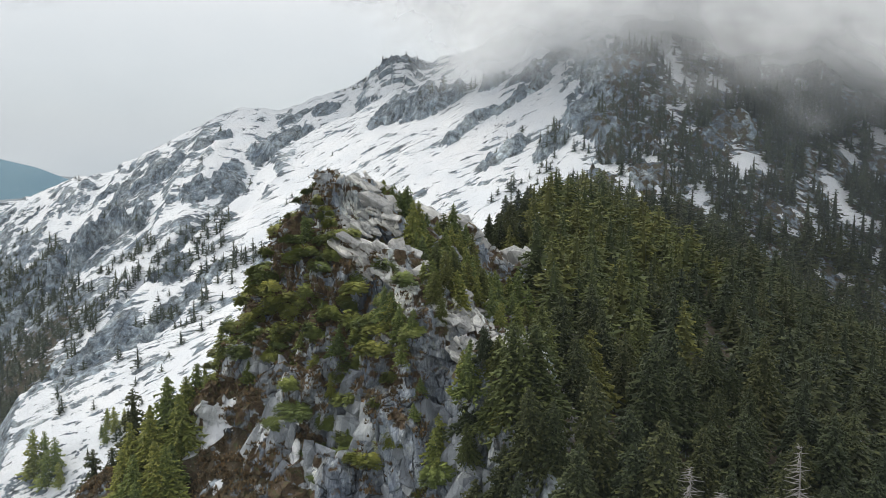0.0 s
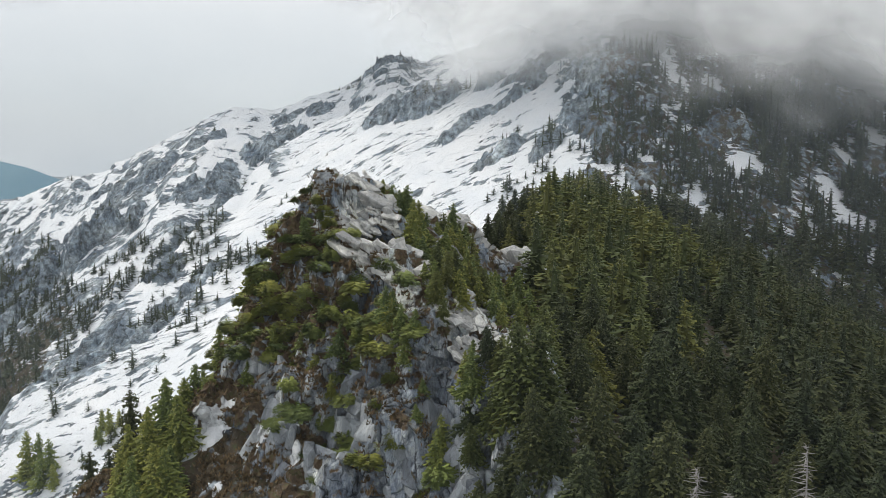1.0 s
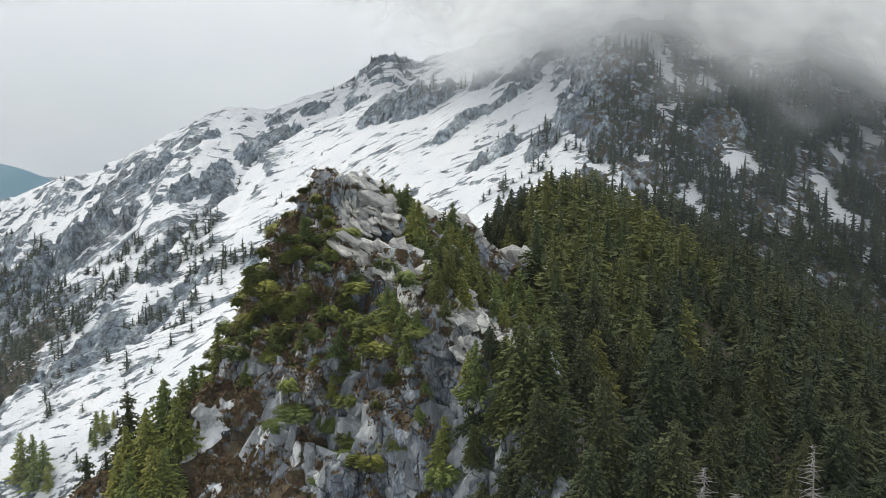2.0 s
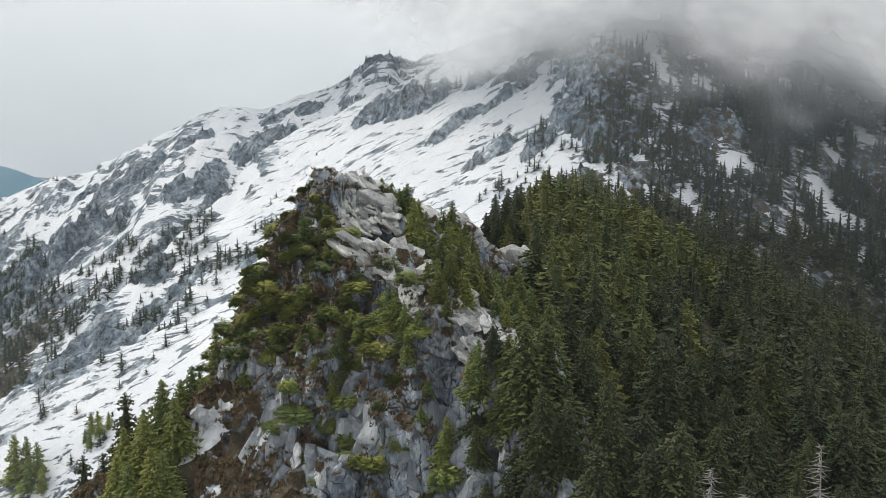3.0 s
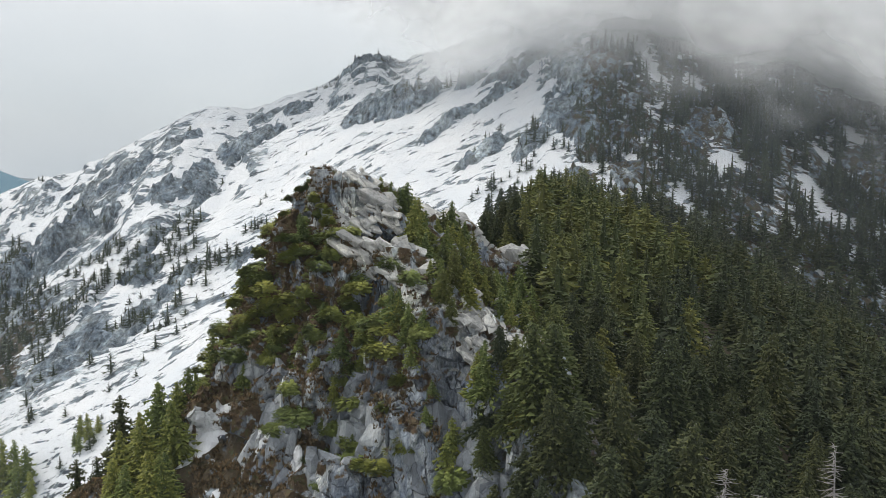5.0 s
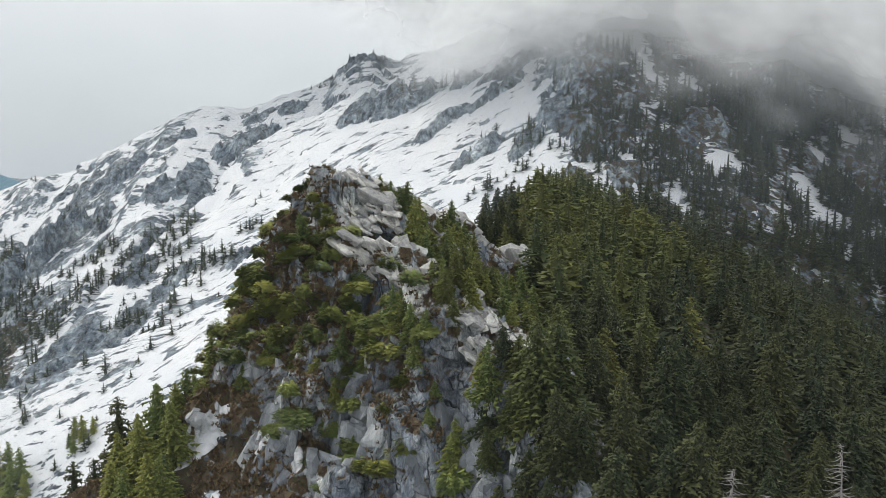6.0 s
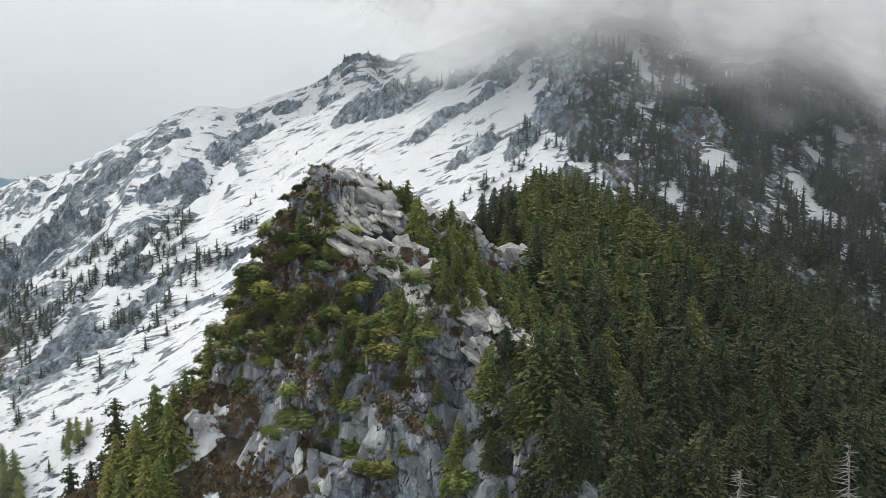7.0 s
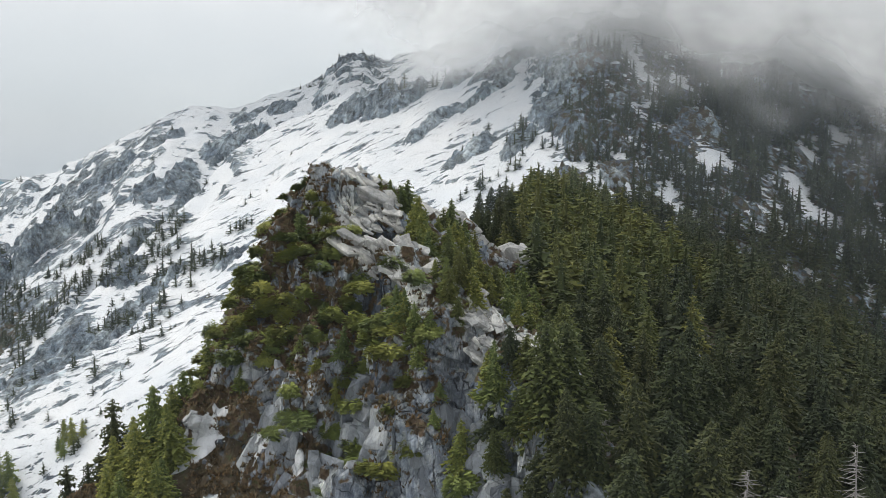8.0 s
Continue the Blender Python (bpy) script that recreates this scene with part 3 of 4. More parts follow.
# ---------------------------------------------------------------- trees
def crown_mesh(name, height, radius, whorls, per, stations, seed, mat, bare=0.06, ragged=0.33):
    """A conifer's crown: drooping branches round the trunk, each with needle sprays along it."""
    r = np.random.default_rng(seed)
    V, T = [], []
    lop, shape = r.uniform(0, 6.283), r.uniform(0.55, 0.9)
    for i in range(whorls):
        reach = 1.0 + r.uniform(-ragged, ragged)
        turn = r.uniform(0, 6.28)
        k0 = (i + 0.5) / whorls
        k = max(3, round(per * (0.5 + 0.5 * (1 - k0))))
        for j in range(k):
            u = min(max(bare + (1 - bare) * (i + r.uniform(-0.15, 1.15)) / whorls, bare), 0.985)
            a = turn + 6.283 * j / k + r.uniform(-0.35, 0.35)
            long = (radius * (1 - u) ** shape * reach + 0.12) * r.uniform(0.62, 1.15) * (1 + 0.14 * math.cos(a - lop))
            d = np.array([math.cos(a), math.sin(a), 0])
            side = np.array([-d[1], d[0], 0])
            rise = r.uniform(0.0, 0.35) if u > 0.75 else r.uniform(-0.40, 0.10)
            for s in range(stations):
                f = (s + 0.6) / stations
                at = d * long * f + side * long * r.normal(0, 0.07) + np.array([0, 0, u * height + long * (rise * f - 0.30 * f * f) + r.normal(0, 0.10)])
                w = (0.14 + 0.40 * long * (1.05 - f) / max(1, stations / 3.2)) * r.uniform(0.6, 1.35)
                l = long / stations * 1.4
                for sg in (-1, 1):
                    tip = at + d * l * r.uniform(0.1, 1.3) + side * sg * w * r.uniform(0.6, 1.2) + np.array([0, 0, -w * r.uniform(-0.2, 0.9)])
                    V.append((at - d * l * 0.45 + np.array([0, 0, 0.05]), at + d * l * 0.75, tip))
                    T += [0.8 * f - 0.1, 0.9 * f + 0.1, 0.8 * f + 0.2]
                hang = np.array([0, 0, -r.uniform(0.25, 0.6) * (0.5 + 0.25 * long)])
                V.append((at - d * l * 0.5, at + d * l * 0.6, at + d * l * r.uniform(-0.2, 0.6) + side * w * r.uniform(-0.6, 0.6) + hang))
                T += [0.5 * f, 0.7 * f, 0.3 * f]
    for a in (0.0, 2.1, 4.2):
        c = np.array([math.cos(a), math.sin(a), 0]) * 0.10
        V.append((np.array([0, 0, height]), c + np.array([0, 0, height * 0.95]), -c + np.array([0, 0, height * 0.94])))
        T += [1.0, 0.8, 0.8]
    n = 7 if stations > 2 else 4                 # cone added in the crown's core: inner shade as the darkest needle tone
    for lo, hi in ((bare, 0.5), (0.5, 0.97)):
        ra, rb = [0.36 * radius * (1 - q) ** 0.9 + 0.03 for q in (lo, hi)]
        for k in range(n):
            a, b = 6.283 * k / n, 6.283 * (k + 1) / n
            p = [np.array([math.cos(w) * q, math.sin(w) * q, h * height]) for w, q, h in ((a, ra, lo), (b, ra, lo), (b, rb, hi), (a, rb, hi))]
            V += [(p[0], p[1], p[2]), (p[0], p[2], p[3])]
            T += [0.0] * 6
    V = np.array(V).reshape(-1, 3)
    return V, np.arange(len(V)).reshape(-1, 3), np.array(T)


def trunk_arrays(height, r0, sides=6, bend=0.0, seed=0):
    r = np.random.default_rng(seed)
    levels = 5
    V, F = [], []
    for i in range(levels):
        f = i / (levels - 1)
        rr = r0 * (1 - 0.93 * f)
        for k in range(sides):
            a = 6.283 * k / sides
            V.append((math.cos(a) * rr + bend * f * f, math.sin(a) * rr, -0.8 + f * (height * 0.97 + 0.8)))
    for i in range(levels - 1):
        for k in range(sides):
            a, b = i * sides + k, i * sides + (k + 1) % sides
            F.append((a, b, b + sides, a + sides))
    return np.array(V), np.array(F)


def tree_model(name, label, height, radius, whorls, per, stations, seed, group, needles=None):
    root = tagged(new(name), label, "conifer tree", group)
    tv, tf = trunk_arrays(height, 0.028 * height, seed=seed)
    part("trunk", mesh_of("trunk", tv, tf, MAT_BARK, True), root)
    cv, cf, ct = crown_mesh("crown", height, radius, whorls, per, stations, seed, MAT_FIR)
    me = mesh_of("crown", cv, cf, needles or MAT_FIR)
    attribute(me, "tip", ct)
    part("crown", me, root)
    return root


def scatter(x0, x1, y0, y1, gap, keep, seed):
    """Jittered lattice of places, thinned by keep(x, y)."""
    r = np.random.default_rng(seed)
    xs, ys = np.meshgrid(np.arange(x0, x1, gap), np.arange(y0, y1, gap))
    xs = xs.ravel() + r.uniform(-0.48, 0.48, xs.size) * gap
    ys = ys.ravel() + r.uniform(-0.48, 0.48, ys.size) * gap
    ok = r.uniform(0, 1, xs.size) < keep(xs, ys)
    return xs[ok], ys[ok]


def surface(x, y):
    return np.maximum(land(x, y), crag_height(x, y))


def near_keep(x, y):
    k = smooth(1.0, 4.0, x - spur_x(y) - np.interp(y, [90, 97, 106, 110, 215, 250, 300], [-3, 1, 6, 0, 0, -15, -26])) * np.where(y > 250, 0.8, 0.95)
    gap = fbm(x / 9, y / 9, octaves=2, k=77)
    for rx, ry, rr in ((6, 103, 5.5), (8.5, 98.5, 4.0), (5, 108, 3.0), (17, 148.5, 4.0), (7, 145, 4.0), (6, 140, 2.0), (0, 146, 4.0), (30, 84, 2.5), (24, 92, 2.0), (15.0, 91.5, 3.2)):
        k = k * smooth(rr, rr + 1.5, np.hypot(x - rx, y - ry))
    return k * smooth(-0.62, -0.45, gap)


NEAR_X, NEAR_Y = scatter(-12, 230, 60, 300, 5.5, near_keep, 11)
order = np.argsort(np.hypot(NEAR_X, NEAR_Y))
NEAR_X, NEAR_Y = NEAR_X[order], NEAR_Y[order]
NEAR_Z = surface(NEAR_X, NEAR_Y)
WOOD = "dense dark green mountain forest"
models = [tree_model("conifer_tree", "tall dark green conifer with drooping branches in dense forest", 11.0, 3.9, 28, 12, 7, 100, WOOD),
          tree_model("conifer_tree", "slender dark green conifer with a narrow spire", 10.0, 3.3, 27, 11, 7, 101, WOOD),
          tree_model("conifer_tree", "broad dark green conifer with ragged branches", 8.5, 3.9, 24, 12, 7, 102, WOOD),
          tree_model("conifer_tree", "old dark green conifer with a blunt ragged top", 9.5, 3.8, 24, 11, 7, 104, WOOD),
          tree_model("conifer_tree", "small olive green conifer between taller trees", 6.0, 2.0, 16, 9, 5, 103, WOOD)]
lit_models = [tree_model("conifer_tree", "conifer at the forest's open edge, needles coloured sunlit olive", 9.5, 3.2, 25, 11, 6, 106, WOOD, MAT_LIT_FIR),
               tree_model("conifer_tree", "bushy conifer at the forest's open edge, needles coloured sunlit yellow-green", 7.5, 3.0, 22, 11, 6, 107, WOOD, MAT_LIT_FIR)]
LOW = np.where((NEAR_X < 16) & (NEAR_Y > 108) & (NEAR_Y < 180), 0.55, 1.0) * np.where(NEAR_X < 80, np.interp(NEAR_Y, [210, 250], [1.0, 0.66]), 1.0)      # stunted on the windy crest and high up
r = np.random.default_rng(5)
N_THINGS = 140
used = set()
for i in range(min(N_THINGS, len(NEAR_X))):
    k = int(r.choice(5, p=[0.26, 0.22, 0.18, 0.18, 0.16]))
    s = r.uniform(0.8, 1.4) * LOW[i]
    m = pose(NEAR_X[i], NEAR_Y[i], NEAR_Z[i], r.uniform(-3, 3), r.uniform(-3, 3), r.uniform(0, 360)) @ Matrix.Diagonal((s, s, s * r.uniform(0.9, 1.12), 1))
    # trees near the crest take the needles with sunlight in their colour
    if NEAR_Y[i] > 84 and NEAR_X[i] + 9 * r.uniform(-1, 1) < 17 + 0.22 * (NEAR_Y[i] - 90):
        k = 5 + k % 2
    kind = (models + lit_models)[k]
    if k not in used:
        used.add(k)
        kind.matrix_basis = m
    else:
        copy_thing(kind, Matrix.Identity(4)).matrix_basis = m


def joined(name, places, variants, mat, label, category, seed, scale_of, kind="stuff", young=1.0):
    """Many far trees in one mesh."""
    r = np.random.default_rng(seed)
    VV, FF, TT, HH, n = [], [], [], [], 0
    for (x, y, z), s in zip(places, scale_of):
        v, f, tp = variants[int(r.integers(len(variants)))]
        a = r.uniform(0, 6.283)
        c, q = math.cos(a) * s, math.sin(a) * s
        w = np.empty_like(v)
        w[:, 0], w[:, 1], w[:, 2] = v[:, 0] * c - v[:, 1] * q + x, v[:, 0] * q + v[:, 1] * c + y, v[:, 2] * s * r.uniform(0.9, 1.2) + z
        VV.append(w)
        FF.append(f + n)
        # values below 1 darken the tips: far crowns' shade put into the needle colour
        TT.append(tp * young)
        HH.append(np.full(len(v), r.uniform(0, 1)))
        n += len(v)
    me = mesh_of(name, np.concatenate(VV), np.concatenate(FF), mat)
    attribute(me, "tip", np.concatenate(TT))
    attribute(me, "tint", np.concatenate(HH))
    return tagged(new(name, me), label, category, kind=kind)


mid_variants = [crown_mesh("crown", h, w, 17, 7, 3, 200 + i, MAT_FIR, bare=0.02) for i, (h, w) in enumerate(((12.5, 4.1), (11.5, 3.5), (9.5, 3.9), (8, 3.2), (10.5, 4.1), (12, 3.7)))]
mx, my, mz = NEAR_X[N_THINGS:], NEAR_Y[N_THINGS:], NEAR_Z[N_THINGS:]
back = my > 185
# trees of the spur that get the sunlit needle tone
lit_edge = ~back & (mx + np.random.default_rng(8).uniform(-8, 8, len(mx)) < 30 + 0.30 * (my - 110))
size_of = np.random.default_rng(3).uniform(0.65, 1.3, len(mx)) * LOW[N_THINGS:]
for name, label, of, needles, seed in (("forest", "dense dark green conifer forest on the spur", ~back & ~lit_edge, MAT_FIR, 21), ("crest_forest", "conifers along the open crest of the spur, coloured sunlit olive", lit_edge, MAT_LIT_FIR, 23)):
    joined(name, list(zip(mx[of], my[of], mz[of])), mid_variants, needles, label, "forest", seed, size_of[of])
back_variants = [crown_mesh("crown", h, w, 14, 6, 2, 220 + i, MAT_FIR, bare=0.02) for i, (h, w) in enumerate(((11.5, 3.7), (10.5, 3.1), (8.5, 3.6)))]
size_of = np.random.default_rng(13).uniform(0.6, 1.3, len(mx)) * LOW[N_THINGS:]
for name, label, of, needles, seed in (("hollow_forest", "dense dark conifer forest in the hollow behind the spur", back & (mx >= 72), MAT_FIR, 22), ("high_forest", "conifers where the spur meets the snow, coloured sunlit olive", back & (mx < 72), MAT_LIT_FIR, 24)):
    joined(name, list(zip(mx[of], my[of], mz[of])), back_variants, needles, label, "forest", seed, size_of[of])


def upper_keep(x, y):
    d = zone_forest(x, y)
    patch = smooth(-0.2, 0.2, fbm(x / 26, y / 26, octaves=3, k=71) + 0.10)
    for sx, sy, ra, rb in WOOD_SNOW + [(a, b, c, e) for a, b, c, e, _ in WOOD_ROCKS]:
        d = d * smooth(0.8, 1.2, np.hypot((x - sx) / (ra + 0.5), (y - sy + 2.5) / (rb + 3)))
    return d * (0.30 + 0.70 * patch) * 0.92


UX, UY = scatter(50, 290, 300, 445, 3.5, upper_keep, 31)
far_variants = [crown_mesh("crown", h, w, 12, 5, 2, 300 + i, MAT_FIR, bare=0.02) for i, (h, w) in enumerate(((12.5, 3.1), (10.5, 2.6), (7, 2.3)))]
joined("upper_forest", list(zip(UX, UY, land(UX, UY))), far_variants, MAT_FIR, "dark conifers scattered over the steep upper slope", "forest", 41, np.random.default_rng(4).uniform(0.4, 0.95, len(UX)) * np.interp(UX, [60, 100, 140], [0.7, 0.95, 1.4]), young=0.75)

# ---------------------------------------------------------------- cloud
def cloud_sheet(i, y0):
    """One veil of the cloud, lying back against the mountain."""
    xs, zs = np.linspace(-420, 620, 90), np.linspace(50, 420, 80)
    a, b = np.meshgrid(xs, zs)
    a, b = a.ravel(), b.ravel()
    yy = y0 + 1.15 * (b - 125) + 10 * fbm(a / 90, b / 90, octaves=3, k=80 + i) - 0.10 * np.maximum(0, a - 60) + 0.6 * np.maximum(0, 40 - a)
    base = np.interp(a, [-420, -80, -30, 20, 60, 110, 160, 250, 400], [225, 200, 147, 121, 119, 116, 105, 87, 80])
    thick = (b - base) / 62.0
    quads = grid(xs, zs)[2]
    quads = quads[thick[quads].max(1) > -0.6]
    me = mesh_of("cloud_bank", np.stack([a, yy, b], 1), quads, MAT_CLOUD, True)
    attribute(me, "thick", thick)
    return me


cloud = tagged(new("cloud_bank"), "soft grey cloud hanging over the upper mountain", "cloud", kind="stuff")
for i, y0 in enumerate((318, 342, 366, 388)):
    part("vapour_layer", cloud_sheet(i, y0), cloud)

# thin mist veils added for aerial haze: one near to lift darks, two beyond
def haze_sheet(i, y0, lean, low, high):
    xs, zs = np.linspace(-520, 620, 70), np.linspace(-80, 330, 50)
    a, b = np.meshgrid(xs, zs)
    a, b = a.ravel(), b.ravel()
    yy = y0 + lean * (b - 60) + 20 * lean * fbm(a / 90, b / 90, octaves=3, k=140 + i)
    me = mesh_of("mist", np.stack([a, yy, b], 1), grid(xs, zs)[2], MAT_HAZE, True)
    attribute(me, "thick", (low + (high - low) * smooth(40, 120, b)) * smooth(330, 200, b))
    return me


mist = tagged(new("mist"), "thin bluish haze veils added close in front and before the high slopes", "mist", kind="stuff")
for i, sheet in enumerate(((42, 0.0, 0.012, 0.012), (246, 0.35, 0.028, 0.05), (300, 0.35, 0.022, 0.055))):
    part("mist_layer", haze_sheet(i, *sheet), mist)

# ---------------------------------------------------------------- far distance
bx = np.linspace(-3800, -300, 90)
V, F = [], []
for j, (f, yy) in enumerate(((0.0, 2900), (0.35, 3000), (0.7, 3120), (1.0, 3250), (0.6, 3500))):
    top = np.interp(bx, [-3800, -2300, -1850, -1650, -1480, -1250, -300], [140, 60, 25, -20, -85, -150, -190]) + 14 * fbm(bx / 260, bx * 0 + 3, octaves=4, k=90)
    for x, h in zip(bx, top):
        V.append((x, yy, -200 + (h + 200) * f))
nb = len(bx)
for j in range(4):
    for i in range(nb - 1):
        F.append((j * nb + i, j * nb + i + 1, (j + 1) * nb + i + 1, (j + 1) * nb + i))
tagged(new("backdrop_mountain", mesh_of("backdrop_mountain", V, F, MAT_FAR, True)), "mountain far across the valley, haze painted in as blue", "mountain", kind="structure")

# ---------------------------------------------------------------- trees on the crag, the shoulder and the snow
def shrub_arrays(radius, height, sprigs, seed):
    """A wind-pressed dwarf conifer: many short twigs of needle sprays in an uneven mound."""
    r = np.random.default_rng(seed)
    V, T = [], []
    lumps = [(r.uniform(-0.5, 0.5) * radius, r.uniform(-0.5, 0.5) * radius, r.uniform(0.6, 1.05)) for _ in range(4)]
    for i in range(sprigs):
        lx, ly, lh = lumps[i % 4]
        a, f = r.uniform(0, 6.283), math.sqrt(r.uniform(0, 1))
        el = r.uniform(0.05, 1.0)
        d = np.array([math.cos(a) * f, math.sin(a) * f, 0])
        at = np.array([lx, ly, 0]) + d * radius * 0.68 + np.array([0, 0, height * lh * (0.15 + 0.85 * el * math.sqrt(max(0.0, 1.05 - f * f)))])
        out = np.array([math.cos(a), math.sin(a), r.uniform(-0.25, 0.35)])
        side = np.array([-math.sin(a), math.cos(a), 0])
        l, w = r.uniform(0.35, 0.75), r.uniform(0.16, 0.34)
        V.append((at - out * 0.2, at + out * l * 0.8 + side * w, at + out * l + np.array([0, 0, -0.12])))
        V.append((at - out * 0.2, at + out * l - side * w * 0.3, at + out * l * 0.6 - side * w))
        # tone follows height: darker low in the mound, lighter towards the top
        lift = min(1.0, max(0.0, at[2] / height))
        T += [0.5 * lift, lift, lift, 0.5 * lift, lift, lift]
    V = np.array(V).reshape(-1, 3)
    return V, np.arange(len(V)).reshape(-1, 3), np.array(T)


def stem_arrays(radius, seed):
    r = np.random.default_rng(seed)
    V, F = [], []
    for k in range(4):
        a = r.uniform(0, 6.283)
        end = np.array([math.cos(a) * radius * 0.5, math.sin(a) * radius * 0.5, r.uniform(0.5, 0.9)])
        o = len(V)
        for c, w in ((np.array([0, 0, -0.5]), 0.09), (end, 0.03)):
            V += [c + np.array([w, 0, 0]), c + np.array([-w * 0.5, w * 0.87, 0]), c + np.array([-w * 0.5, -w * 0.87, 0])]
        F += [(o, o + 1, o + 4, o + 3), (o + 1, o + 2, o + 5, o + 4), (o + 2, o, o + 3, o + 5)]
    return np.array(V), np.array(F)


def shrub_model(label, radius, height, sprigs, seed):
    root = tagged(new("dwarf_conifer"), label, "shrub", "dwarf conifers on the crag")
    sv, sf = stem_arrays(radius, seed)
    part("stem", mesh_of("stem", sv, sf, MAT_BARK), root)
    cv, cf, ct = shrub_arrays(radius, height, sprigs, seed)
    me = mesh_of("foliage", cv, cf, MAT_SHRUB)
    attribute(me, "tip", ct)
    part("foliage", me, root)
    return root


def place(models, spots, seed, smin_=0.75, smax_=1.25, sink=0.2, lean=4, fresh=True):
    r = np.random.default_rng(seed)
    done = set()
    for x, y, z, s in spots:
        k = int(r.integers(len(models)))
        s = s * r.uniform(smin_, smax_)
        m = pose(x, y, z - sink, r.uniform(-lean, lean), r.uniform(-lean, lean), r.uniform(0, 360)) @ Matrix.Diagonal((s, s, s * r.uniform(0.9, 1.15), 1))
        if fresh and k not in done:
            done.add(k)
            models[k].matrix_basis = m
        else:
            copy_thing(models[k], Matrix.Identity(4)).matrix_basis = m


shrubs = [shrub_model("low yellow-green dwarf conifer on a rock ledge", 1.9, 2.3, 620, 401),
          shrub_model("dense olive green dwarf conifer clinging to rock", 1.5, 2.8, 560, 402),
          shrub_model("spreading green dwarf conifer on the crag", 2.3, 2.0, 700, 403)]


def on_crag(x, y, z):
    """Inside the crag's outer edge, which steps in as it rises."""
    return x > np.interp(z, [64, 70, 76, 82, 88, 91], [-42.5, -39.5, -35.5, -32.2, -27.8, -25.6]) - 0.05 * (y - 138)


def shrub_keep(x, y):
    spine = np.interp(y, [97, 113, 121, 138, 149], [2, -6, -12.5, -18, -25])
    left = smooth(-1.6, -3.6, x - spine - 2.4 * smooth(126, 136, y)) * smooth(-0.5, 1.0, y - cliff_edge(x))
    thick = smooth(-0.35, 0.1, fbm(x / 6, y / 6, octaves=2, k=83) + 0.12)
    wall = 0.28 * smooth(-9, -5, y - cliff_edge(x)) * (y < cliff_edge(x) + 1) * (x < 8)
    return np.maximum(left * (0.72 + 0.28 * thick), wall) * (crag_height(x, y) > land(x, y) - 2) * 0.9


sx, sy = scatter(-44, 9, 92, 152, 1.68, shrub_keep, 51)
sz = crag_surface(sx, sy)
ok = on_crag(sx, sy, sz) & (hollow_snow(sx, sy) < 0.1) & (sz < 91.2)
sx, sy, sz = sx[ok], sy[ok], sz[ok]
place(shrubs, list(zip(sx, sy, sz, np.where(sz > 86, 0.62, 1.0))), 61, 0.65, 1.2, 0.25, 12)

# young trees on the spine's lee side and on the shoulder
CRAGS = "conifers on the crag"
crag_trees = [tree_model("conifer_tree", "bushy olive green conifer rooted in the crag", 6.5, 2.3, 17, 9, 5, 110, CRAGS, MAT_CRAG_FIR),
              tree_model("conifer_tree", "slim green conifer rooted in the crag", 5.5, 1.5, 16, 8, 4, 111, CRAGS, MAT_CRAG_FIR),
              tree_model("conifer_tree", "stunted yellow-green conifer on a ledge", 4.0, 1.7, 13, 9, 4, 112, CRAGS, MAT_CRAG_FIR)]


def lee_keep(x, y):
    spine = np.interp(y, [97, 113, 121, 138, 149], [2, -6, -12.5, -18, -25])
    off = x - spine
    bare_slab = np.interp(y, [97, 104, 107, 110, 118, 128, 140, 150], [11, 8, 4.0, 4.5, 6.5, 7.0, 6.5, 5.0])
    bare_slab = bare_slab + 4.5 * smooth(138, 144, y)
    return smooth(0, 1.5, off - bare_slab) * smooth(27, 22, off) * smooth(104, 107, y) * 0.85 * smooth(2.5, 4.0, np.abs(y - 144.5) + 0 * x)


lx, ly = scatter(-24, 16, 103, 160, 2.7, lee_keep, 52)
place(crag_trees, list(zip(lx, ly, crag_surface(lx, ly), np.where(ly > 126, 0.68, 1.0))), 62, 0.6, 1.1, 0.3, 4)

SHOULDER = "tall conifers on the shoulder"
shoulder_trees = [tree_model("conifer_tree", "tall dark conifer with open layered branches on the shoulder", 14.0, 3.6, 24, 9, 6, 120, SHOULDER),
                  tree_model("conifer_tree", "broad green conifer on the shoulder below the crag", 10.0, 3.4, 24, 11, 6, 121, SHOULDER, MAT_CRAG_FIR)]


# x, y, height, kind
for i, (x, y, h, k) in enumerate(((-52.9, 130, 12.8, 0), (-44.7, 124, 11.9, 1), (-42.0, 121, 10.6, 1), (-46.4, 120, 11.6, 1), (-41.7, 130, 12.0, 1), (-43.0, 128, 10.6, 1), (-39.6, 128, 7.5, 1), (-42.8, 112, 11.8, 1),
                                  (-41.0, 111.5, 10.5, 1), (-46.2, 112.5, 10.6, 1), (-41.5, 115.5, 8.0, 1), (-49.0, 115, 10.0, 1), (-60.5, 138, 9.4, 0), (-64.5, 139, 16.0, 0), (-57.0, 134, 8.0, 0), (-48.5, 126, 8.0, 1), (-50.0, 121, 9.0, 1), (-44.5, 108.5, 10.0, 1))):
    t = shoulder_trees[k] if i < 2 else copy_thing(shoulder_trees[k], Matrix.Identity(4))
    f = h / (14.0, 10.0)[k]
    t.matrix_basis = pose(x, y, float(land(np.array([x]), np.array([y]))[0]) - 0.4, 0, 0, 77 * i) @ Matrix.Diagonal((f, f, f, 1))


